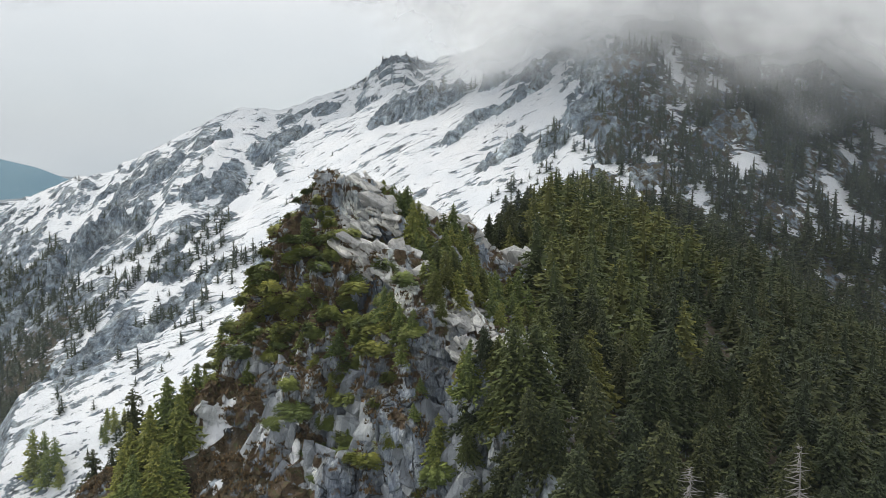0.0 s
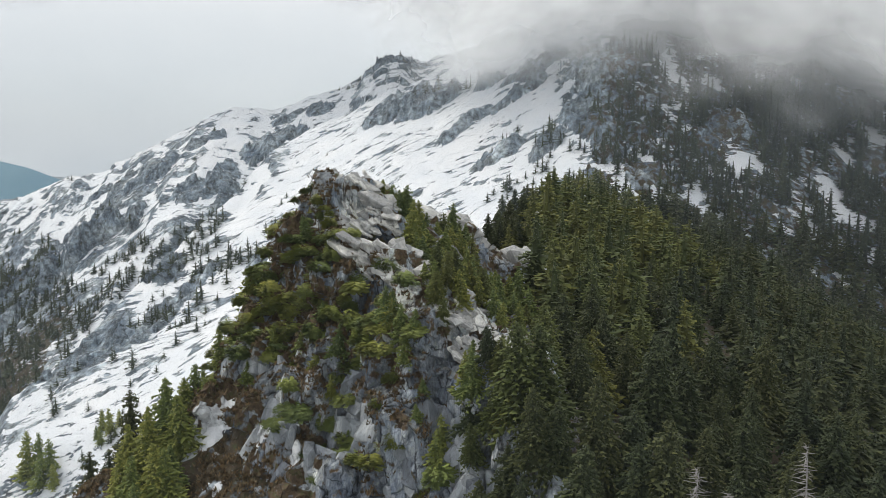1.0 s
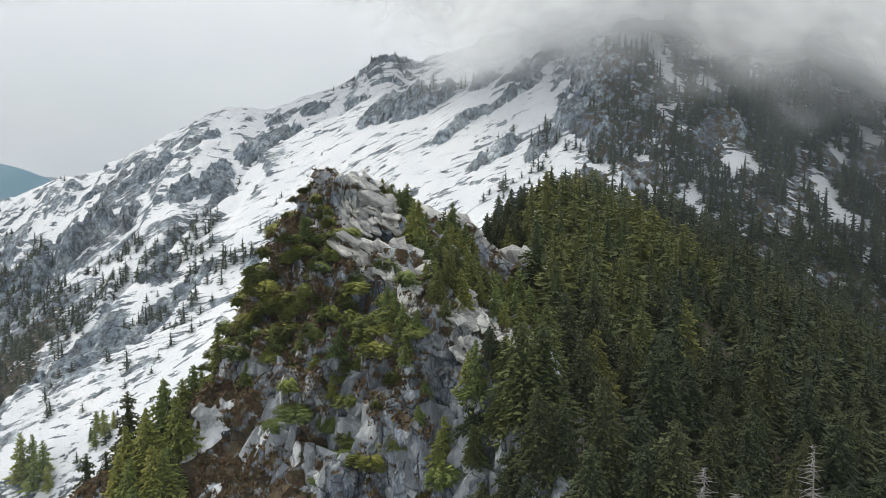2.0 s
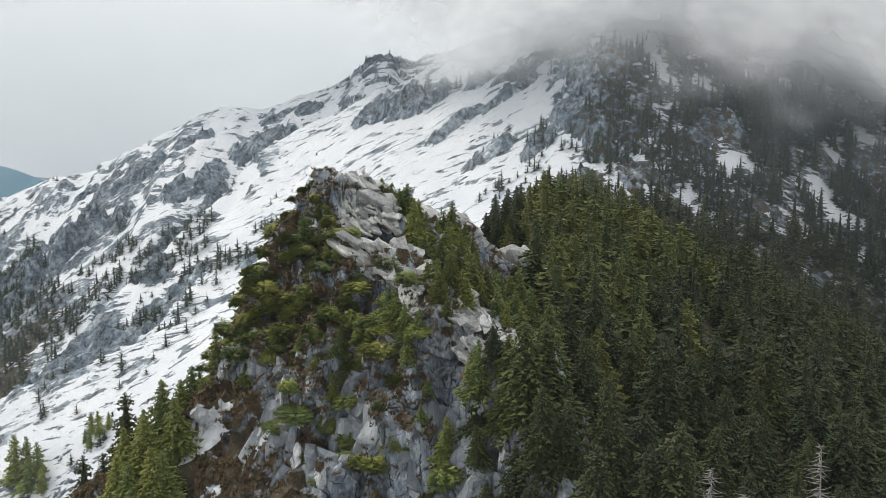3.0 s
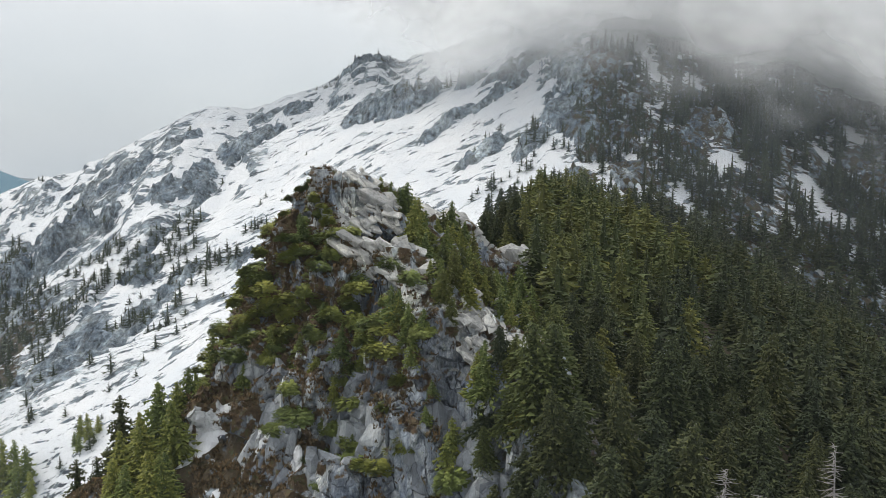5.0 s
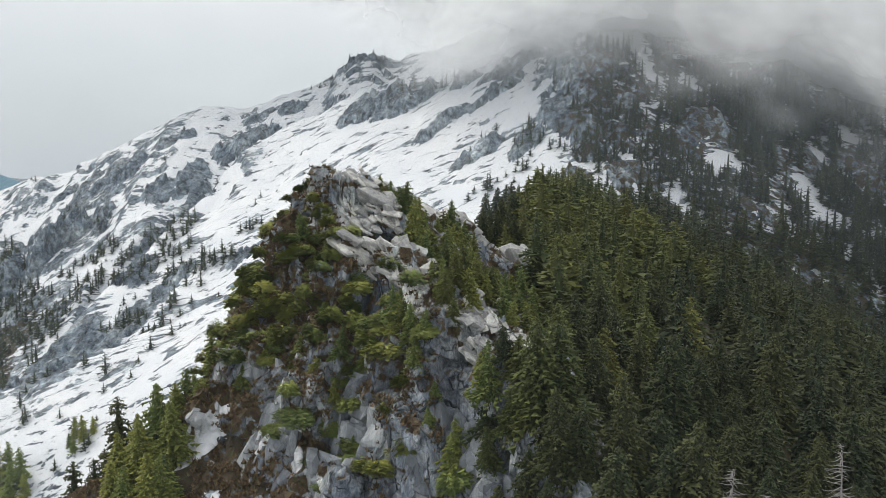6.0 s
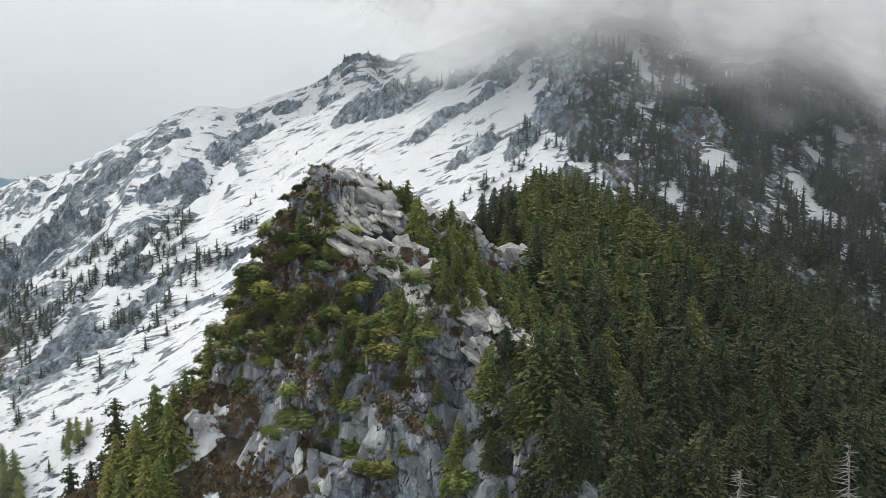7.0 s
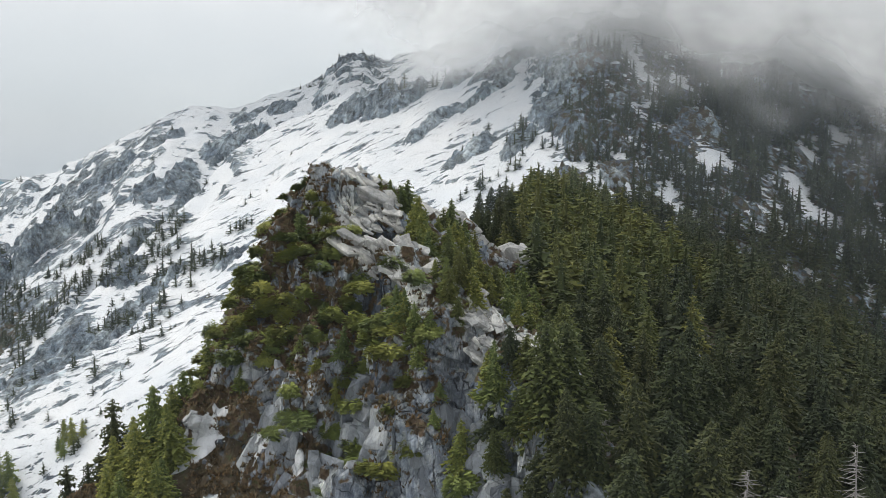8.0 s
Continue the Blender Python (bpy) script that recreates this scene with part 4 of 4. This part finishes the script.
# scattered small trees on the snow, thicker in the gullies
def snow_keep(x, y):
    z = land_base(x, y)
    band = smooth(0.15, 0.5, fbm(x / 24, y / 40, octaves=3, k=91) + 0.25 * smooth(60, 10, z))
    out = 0.08 * band * (1 - zone_forest(x, y)) * (z < 105)
    for cx_, cy_, ra, rb in CLUMPS:
        out = np.maximum(out, 0.85 * smooth(1.15, 0.6, np.hypot((x - cx_) / ra, (y - cy_) / rb) + 0.35 * fbm(x / 9, y / 9, octaves=2, k=93)))
    deep = smooth(-186, -200, x) * smooth(28, 5, z)
    return np.maximum(out, 0.7 * deep)


# dark stands of small trees on the lower snow: x, y, half sizes
CLUMPS = [(-127, 438, 7, 9), (-132, 429, 8, 8), (-144, 442, 7, 8), (-150, 435, 7, 8), (-157, 428, 7, 8), (-163, 422, 7, 8), (-170, 408, 8, 9), (-178, 400, 8, 9), (-184, 388, 8, 10),
          (-95, 378, 9, 6), (-119, 402, 9, 6), (-131, 403, 9, 6), (-202, 489, 8, 5), (-178, 447, 9, 8), (-189, 442, 9, 7), (-241, 490, 8, 6),
          (-253, 506, 12, 8), (-172, 416, 10, 12), (-167, 440, 8, 8), (-188, 405, 9, 14), (-147, 396, 14, 7), (-128, 419, 9, 8),
          (-123, 429, 7, 12), (-100, 378, 12, 5), (-129, 357, 14, 6), (-92, 381, 9, 5), (-109, 386, 12, 5), (-81, 397, 7, 4), (-112, 340, 9, 4),
          (27, 331, 6, 5), (40, 333, 8, 4), (50, 349, 12, 5), (30, 372, 10, 3), (-4, 472, 12, 4), (22, 459, 10, 4), (-62, 590, 12, 6), (-45, 596, 10, 5), (-20, 592, 10, 5), (-54, 524, 6, 5)]
tx, ty = scatter(-330, 70, 255, 605, 3.3, snow_keep, 54)
small_variants = [crown_mesh("crown", h, w, 9, 6, 1, 330 + i, MAT_FIR, bare=0.0) for i, (h, w) in enumerate(((6.5, 1.7), (4.5, 1.6), (9.0, 2.3)))]
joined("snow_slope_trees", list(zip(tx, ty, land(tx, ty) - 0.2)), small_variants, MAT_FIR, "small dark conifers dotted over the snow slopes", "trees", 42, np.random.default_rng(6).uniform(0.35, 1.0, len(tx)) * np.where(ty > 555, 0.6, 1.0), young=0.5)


# ---------------------------------------------------------------- loose slabs and rubble on the crag
def block_mesh(a, b, c, seed, mat):
    r = np.random.default_rng(seed)
    bm = bmesh.new()
    for _ in range(20):
        p = r.uniform(-1, 1, 3)
        p = p / max(abs(p)) * r.uniform(0.8, 1.0)
        bm.verts.new((p[0] * a, p[1] * b, p[2] * c))
    hull = bmesh.ops.convex_hull(bm, input=bm.verts)
    bmesh.ops.delete(bm, geom=[g for g in hull["geom_interior"] if isinstance(g, bmesh.types.BMVert)], context="VERTS")
    me = bpy.data.meshes.new("slab")
    bm.to_mesh(me)
    bm.free()
    me.materials.append(mat)
    return me


def plate_mesh(a, b, c, seed, mat):
    """A split plate of rock: an angular outline with two flat faces and broken rims."""
    r = np.random.default_rng(seed)
    corner = [(-1, -1), (r.uniform(-0.4, 0.5), -1.05), (1, -1), (1, 1), (r.uniform(-0.4, 0.5), 1.05), (-1, 1)]
    corner = np.array([(u * r.uniform(0.7, 1.12), v * r.uniform(0.62, 1.08)) for u, v in corner])
    n = len(corner)
    tilt = r.uniform(-0.35, 0.35, 2)
    V = []
    for z, k in ((-1.0, r.uniform(0.8, 1.0)), (0.55, 1.0), (1.0, r.uniform(0.82, 0.93))):
        for u, v in corner * k:
            V.append((u * a, v * b, c * (z * (1 + tilt[0] * u + tilt[1] * v) + r.uniform(-0.06, 0.06))))
    bm = bmesh.new()
    vs = [bm.verts.new(v) for v in V]
    for ring in (0, n):
        for k in range(n):
            bm.faces.new((vs[ring + k], vs[ring + (k + 1) % n], vs[ring + n + (k + 1) % n], vs[ring + n + k]))
    bm.faces.new(vs[2 * n:])
    bm.faces.new(vs[:n][::-1])
    me = bpy.data.meshes.new("slab")
    bm.to_mesh(me)
    bm.free()
    me.materials.append(mat)
    return me


def block_material(name, low, high):
    m = Nodes(name)
    c, crack = rock_colour(m, 1.5, 0.7)
    c = m.mix(0.35, c, (0.30, 0.30, 0.295))
    rnd = m.add("ObjectInfo").outputs["Random"]
    c = m.mix(1.0, c, m.ramp(rnd, (0.0, low), (1.0, high)), "MULTIPLY")
    m.bump(m.math("ADD", m.noise(3.0, 7), crack), 0.6, 0.15)
    return m.set(Base_Color=c, Roughness=0.85)


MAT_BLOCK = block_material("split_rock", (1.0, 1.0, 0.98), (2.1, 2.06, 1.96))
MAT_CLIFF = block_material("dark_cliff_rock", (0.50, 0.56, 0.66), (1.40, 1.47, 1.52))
slab_meshes = [plate_mesh(1.5, 0.7, 0.24, 500 + i, MAT_BLOCK) for i in range(12)] + [block_mesh(0.8, 0.65, 0.5, 520 + i, MAT_BLOCK) for i in range(4)]


def lay_slabs(n, spots, size, seed, meshes=None, name="slab"):
    """Split rock lying on the crag's less steep ground."""
    r = np.random.default_rng(seed)
    xy = np.array([spots(r) for _ in range(n)])
    u, v = xy[:, 0], xy[:, 1]
    steep = np.hypot(crag_height(u + 0.7, v) - crag_height(u - 0.7, v), crag_height(u, v + 0.7) - crag_height(u, v - 0.7)) / 1.4
    xy = xy[(hollow_snow(u, v) < 0.1) & (steep < 1.7)]
    for (x, y), z in zip(xy, crag_surface(xy[:, 0], xy[:, 1])):
        s = size * min(1.7, r.lognormal(-0.05, 0.4))
        pool = meshes or slab_meshes
        ob = part(name, pool[int(r.integers(len(pool)))], crag)
        ob.matrix_basis = pose(x, y, z + 0.02 * s, r.normal(10, 13), 30 + r.normal(0, 12), -30 + r.normal(0, 24)) @ Matrix.Diagonal((s, s, s, 1))


def along_spine(r):
    f = r.uniform(0, 1)
    y = 110 + 30 * f
    x = float(np.interp(y, [97, 113, 121, 138, 149], [2, -6, -12.5, -16.5, -23])) + r.uniform(-3.2 + 1.6 * f, 5.0 + 3.4 * f)
    return x, y


def talus(r):
    f = r.uniform(0, 1)
    return float(np.interp(f, [0, 0.35, 1], [5.2, 1.6, 9.4])) + r.normal(0, 1.1), float(np.interp(f, [0, 0.35, 1], [109, 103, 98.5])) + r.normal(0, 1.3)


lay_slabs(60, lambda r: (lambda p: (p[0] - 1.5, p[1]))(along_spine(r)), 1.3, 71)
lay_slabs(225, along_spine, 0.85, 78)
lay_slabs(230, talus, 0.68, 72, slab_meshes[9:], "boulder")
lay_slabs(18, lambda r: (r.uniform(13, 20), r.uniform(147, 151.5)), 1.9, 73)
lay_slabs(26, lambda r: (r.uniform(-5, 11), r.uniform(144, 148)), 1.9, 74)
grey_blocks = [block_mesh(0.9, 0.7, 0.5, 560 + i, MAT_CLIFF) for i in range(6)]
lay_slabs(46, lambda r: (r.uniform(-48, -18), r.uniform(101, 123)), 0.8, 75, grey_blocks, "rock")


def stand_blocks(n, seed):
    """Tall split blocks that make up the sheer front."""
    r = np.random.default_rng(seed)
    xs = r.uniform(-32, 9, n)
    ys = cliff_edge(xs) - r.uniform(-0.5, np.interp(xs, [-14, -8], [11.0, 5.0]))
    clear = hollow_snow(xs, ys) < 0.1
    xs, ys = xs[clear], ys[clear]
    for x, y, z in zip(xs, ys, surface(xs, ys)):
        s = 1.9 * min(1.5, r.lognormal(0, 0.4))
        ob = part("rock_block", block_meshes[int(r.integers(len(block_meshes)))], crag)
        ob.matrix_basis = pose(x, y + 0.5 * s, z - 0.3 * s, -12 + r.normal(0, 10), r.normal(8, 14), -40 + r.normal(0, 22)) @ Matrix.Diagonal((s, s, s, 1))


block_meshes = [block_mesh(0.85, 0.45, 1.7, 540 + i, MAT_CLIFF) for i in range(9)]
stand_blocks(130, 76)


# dark conifers behind the crag's back rib: x, y, height factor
for i, (tx_, ty_, f) in enumerate(((21.9, 276.0, 1.5), (18.2, 246.5, 1.3), (19.4, 187.7, 0.9), (11.7, 159.0, 0.75), (14.0, 158.5, 0.8), (18.7, 168.0, 0.85), (23.8, 177.7, 0.9),
                                   (27.0, 283.0, 1.6), (31.0, 290.0, 1.3), (16.0, 163.0, 0.8), (15.5, 180.0, 1.0), (24.0, 222.0, 1.2), (29.0, 262.0, 1.4), (9.5, 161.0, 0.6), (20.5, 196.0, 1.0), (12.0, 171.0, 0.8))):
    zt = float(land(np.array([tx_]), np.array([ty_]))[0])
    f = f * (0.7 if ty_ > 215 else 1.0)
    copy_thing(models[i % 4], Matrix.Identity(4)).matrix_basis = pose(tx_, ty_, zt - 0.4, 0, 0, 67 * i) @ Matrix.Diagonal((f, f, f, 1))


# single trees rooted in the cliff: x, y, height factor
for tx_, ty_, f in ((-7.2, 104.6, 1.0), (-6.1, 102.8, 0.85), (-4.0, 100.6, 0.7), (-17.5, 111.6, 0.6), (-13.6, 108.0, 0.5), (3.3, 95.6, 0.6),
                    (5.2, 94.2, 0.7), (2.0, 96.0, 0.6), (3.8, 93.6, 0.9), (1.2, 95.9, 0.7), (2.5, 94.5, 0.9), (3.1, 93.0, 1.0), (-0.2, 95.2, 0.9), (-0.9, 94.6, 0.9), 
                    (-5.9, 129.3, 1.0), (-3.2, 128.9, 1.1), (-1.4, 127.6, 1.1), (-2.7, 109.6, 0.7), (0.3, 127.1, 1.0), (-1.2, 107.5, 0.7), (1.9, 140.8, 0.9), (3.8, 139.7, 1.0),
                    (-6.5, 134.7, 0.9), (10.9, 132.0, 1.2), (12.5, 129.5, 1.3), (9.1, 132.8, 1.2), (14.0, 127.2, 1.4), (13.0, 138.9, 1.0), (7.0, 133.5, 1.0), (5.0, 131.0, 1.0), (11.5, 126.0, 1.1),
                    (-16.5, 116.0, 0.6), (-14.6, 112.4, 0.5), (-19.0, 115.4, 0.6), (-21.9, 117.9, 0.6), (-17.7, 114.2, 0.5), (-8.0, 105.7, 0.7), (-7.3, 104.1, 0.7), (-5.7, 102.9, 0.7), (-16.4, 111.6, 0.5), (-2.9, 98.2, 0.5), 
                    (-32.1, 125.8, 0.9), (-27.2, 124.0, 0.8), (-20.6, 115.0, 0.8), (-15.4, 112.0, 0.7), (-12.0, 110.0, 0.7), (-34.0, 137.4, 1.0), (-31.0, 134.0, 0.9), (-38.0, 132.5, 1.1), (-41.0, 133.0, 1.1), (-36.5, 134.0, 0.8),
                    (-5.6, 101.0, 0.8), (-7.6, 105.6, 0.9), (-3.6, 97.0, 0.6), (-22.5, 119.6, 0.8), (-28.5, 122.5, 0.7)):
    zt = float(crag_surface(np.array([tx_]), np.array([ty_]))[0])
    # darker fir needles low on the nose stand in for deep forest shadow
    kinds = models if tx_ > 3.5 and ty_ < 96 else crag_trees
    f = 0.75 * f if kinds is models else f
    ob = copy_thing(kinds[int(RNG.integers(3))], Matrix.Identity(4))
    ob.matrix_basis = pose(tx_, ty_, zt - 0.6, RNG.uniform(-5, 5), RNG.uniform(-5, 5), RNG.uniform(0, 360)) @ Matrix.Diagonal((f, f, f, 1))


# trees crowding the crag's nose and the lee of the spine: x, y, height
for i, (x, y, h) in enumerate(((3.0, 91.5, 5.0), (5.5, 90.5, 5.5), (8.0, 89.5, 6.5), (10.5, 88.0, 8.0), (1.2, 93.6, 4.0), (6.5, 93.0, 5.0), (9.6, 92.0, 6.5), (3.5, 87.5, 9.5), (6.5, 86.5, 10.0), (9.5, 85.0, 9.5), (1.0, 88.5, 8.0), (12.5, 84.5, 9.0),
                               (4.8, 83.5, 9.0), (8.0, 82.0, 9.5), (-1.2, 106.2, 4.6), (0.4, 108.0, 5.0), (1.8, 110.4, 5.0), (-1.0, 110.6, 4.6), (-0.4, 103.6, 3.6), (3.4, 112.8, 5.0), (0.6, 113.2, 4.6))):
    # from y 89 on they carry the sunlit needle tone
    t = copy_thing((models if y < 89 else lit_models)[i % 2], Matrix.Identity(4))
    f = h / ((11.0, 10.0) if y < 89 else (9.5, 7.5))[i % 2]
    t.matrix_basis = pose(x, y, float(crag_surface(np.array([x]), np.array([y]))[0]) - 0.6, RNG.uniform(-4, 4), RNG.uniform(-4, 4), 83 * i) @ Matrix.Diagonal((f, f, f, 1))


# ---------------------------------------------------------------- dead trees
def snag(x, y, top, height, seed, label):
    """A bleached dead trunk with bare broken branches."""
    r = np.random.default_rng(seed)
    root = tagged(new("dead_tree"), label, "dead tree", "bleached snags in the forest")
    root.matrix_basis = pose(x, y, top - height, r.uniform(-4, 4), r.uniform(-4, 4), 0)
    tv, tf = trunk_arrays(height, 0.17, 7, 0.2, seed)
    part("trunk", mesh_of("trunk", tv, tf, MAT_SNAG, True), root)
    for i in range(85):
        u = r.uniform(0.15, 0.97)
        a = r.uniform(0, 6.283)
        long = (0.5 + 2.5 * (1 - u) ** 0.8) * r.uniform(0.35, 1.15)
        pts = [np.array([0, 0, u * height])]
        d = np.array([math.cos(a), math.sin(a), r.uniform(-0.55, 0.05)])
        for k in range(3):
            pts.append(pts[-1] + d * long / 3)
            d = d + np.array([r.uniform(-0.3, 0.3), r.uniform(-0.3, 0.3), r.uniform(-0.1, 0.35)])
        V, F = [], []
        for k, p in enumerate(pts):
            w = 0.055 * (1 - 0.27 * k)
            V += [p + np.array([w, 0, 0]), p + np.array([-w * 0.5, w * 0.6, w * 0.7]), p + np.array([-w * 0.5, -w * 0.6, -w * 0.7])]
        for k in range(3):
            for q in range(3):
                F.append((k * 3 + q, k * 3 + (q + 1) % 3, k * 3 + 3 + (q + 1) % 3, k * 3 + 3 + q))
        part("branch", mesh_of("branch", V, F, MAT_SNAG), root)


snag(35.8, 74.9, 69.9, 9.0, 801, "bleached grey dead conifer with bare branches")
snag(24.3, 74.2, 68.3, 7.5, 802, "leaning dead conifer with bare white branches")
snag(26.3, 71.2, 66.8, 6.5, 803, "broken dead conifer with tangled pale branches")
snag(15.4, 91.5, 68.2, 5.5, 804, "slim dead trunk with short broken branches")
snag(10.8, 89.0, 69.2, 4.0, 806, "short forked dead trunk with pale broken branches")
snag(13.2, 90.0, 67.6, 3.5, 807, "leaning stump of a bleached dead conifer")
snag(-17.0, 128.5, 88.0, 3.5, 805, "small dead conifer leaning on the crag")


# ---------------------------------------------------------------- heather and low scrub on the ledges
def heather(seed, n):
    r = np.random.default_rng(seed)
    xs, ys = r.uniform(-62, 8, n), r.uniform(90, 150, n)
    spine = np.interp(ys, [97, 113, 121, 138, 149], [2, -6, -12.5, -18, -25])
    ok = (xs < spine - 2) & (hollow_snow(xs, ys) < 0.1) & (fbm(xs / 5, ys / 5, octaves=2, k=87) > -0.35) & ((ys > cliff_edge(xs) - 9) | ((xs < -18) & (ys > 98) & (ys < 142)))
    xs, ys = xs[ok], ys[ok]
    zs = crag_surface(xs, ys)
    V, T, H = [], [], []
    for x, y, z in zip(xs, ys, zs):
        for k in range(5):
            a, l = r.uniform(0, 6.283), r.uniform(0.25, 0.6)
            c, q = math.cos(a), math.sin(a)
            b = np.array([x + r.uniform(-0.4, 0.4), y + r.uniform(-0.4, 0.4), z - 0.1])
            V += [b + np.array([-q, c, 0]) * 0.16, b + np.array([q, -c, 0]) * 0.16, b + np.array([c * l, q * l, r.uniform(0.25, 0.6)])]
            T += [0.1, 0.1, r.uniform(0.4, 1.0)]
        H += [r.uniform(0, 1)] * 15
    me = mesh_of("heather", np.array(V), np.arange(len(V)).reshape(-1, 3), MAT_HEATHER)
    attribute(me, "tip", np.array(T))
    attribute(me, "tint", np.array(H))
    tagged(new("heather", me), "rusty brown heather and low scrub on the ledges", "heather", kind="stuff")


MAT_HEATHER = foliage_material("heather_twigs", (0.070, 0.047, 0.027), (0.145, 0.092, 0.048), (0.21, 0.155, 0.07))
heather(91, 24000)

# young trees on the snow below the shoulder, sunlight put into their needle colour
young = [tree_model("conifer_tree", "young conifer on the snow slope, needles coloured sunlit yellow-green", 8.0, 1.9, 16, 8, 3, 130, "young conifers on the snow", MAT_SHRUB)]
place(young, [(-119, 269, 0, 0.9), (-115, 266, 0, 1.0), (-112, 267, 0, 0.8), (-120, 266.5, 0, 0.7), (-140, 266, 0, 1.7), (-144, 265, 0, 2.0), (-134, 262, 0, 1.5), (-117, 263, 0, 0.8), (-137, 259, 0, 1.8), (-131, 257, 0, 1.3)], 66, 0.9, 1.1, -0.2, 3)
for o in list(scene.objects):
    if o.get("group") == "young conifers on the snow":
        x, y = o.matrix_basis.translation.x, o.matrix_basis.translation.y
        o.matrix_basis.translation.z = float(land(np.array([x]), np.array([y]))[0]) - 0.3


# small conifers standing among the scrub of the crag's wooded side
def face_keep(x, y):
    spine = np.interp(y, [97, 113, 121, 138, 149], [2, -6, -12.5, -18, -25])
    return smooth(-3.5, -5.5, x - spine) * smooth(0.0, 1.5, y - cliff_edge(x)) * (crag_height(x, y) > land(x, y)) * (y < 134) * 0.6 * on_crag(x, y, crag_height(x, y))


fx, fy = scatter(-42, 2, 98, 150, 3.4, face_keep, 57)
for x, y, z in zip(fx, fy, crag_surface(fx, fy)):
    f = RNG.uniform(0.4, 0.75)
    copy_thing(crag_trees[int(RNG.integers(3))], Matrix.Identity(4)).matrix_basis = pose(x, y, z - 0.3, RNG.uniform(-6, 6), RNG.uniform(-6, 6), RNG.uniform(0, 360)) @ Matrix.Diagonal((f * 1.2, f * 1.2, f, 1))
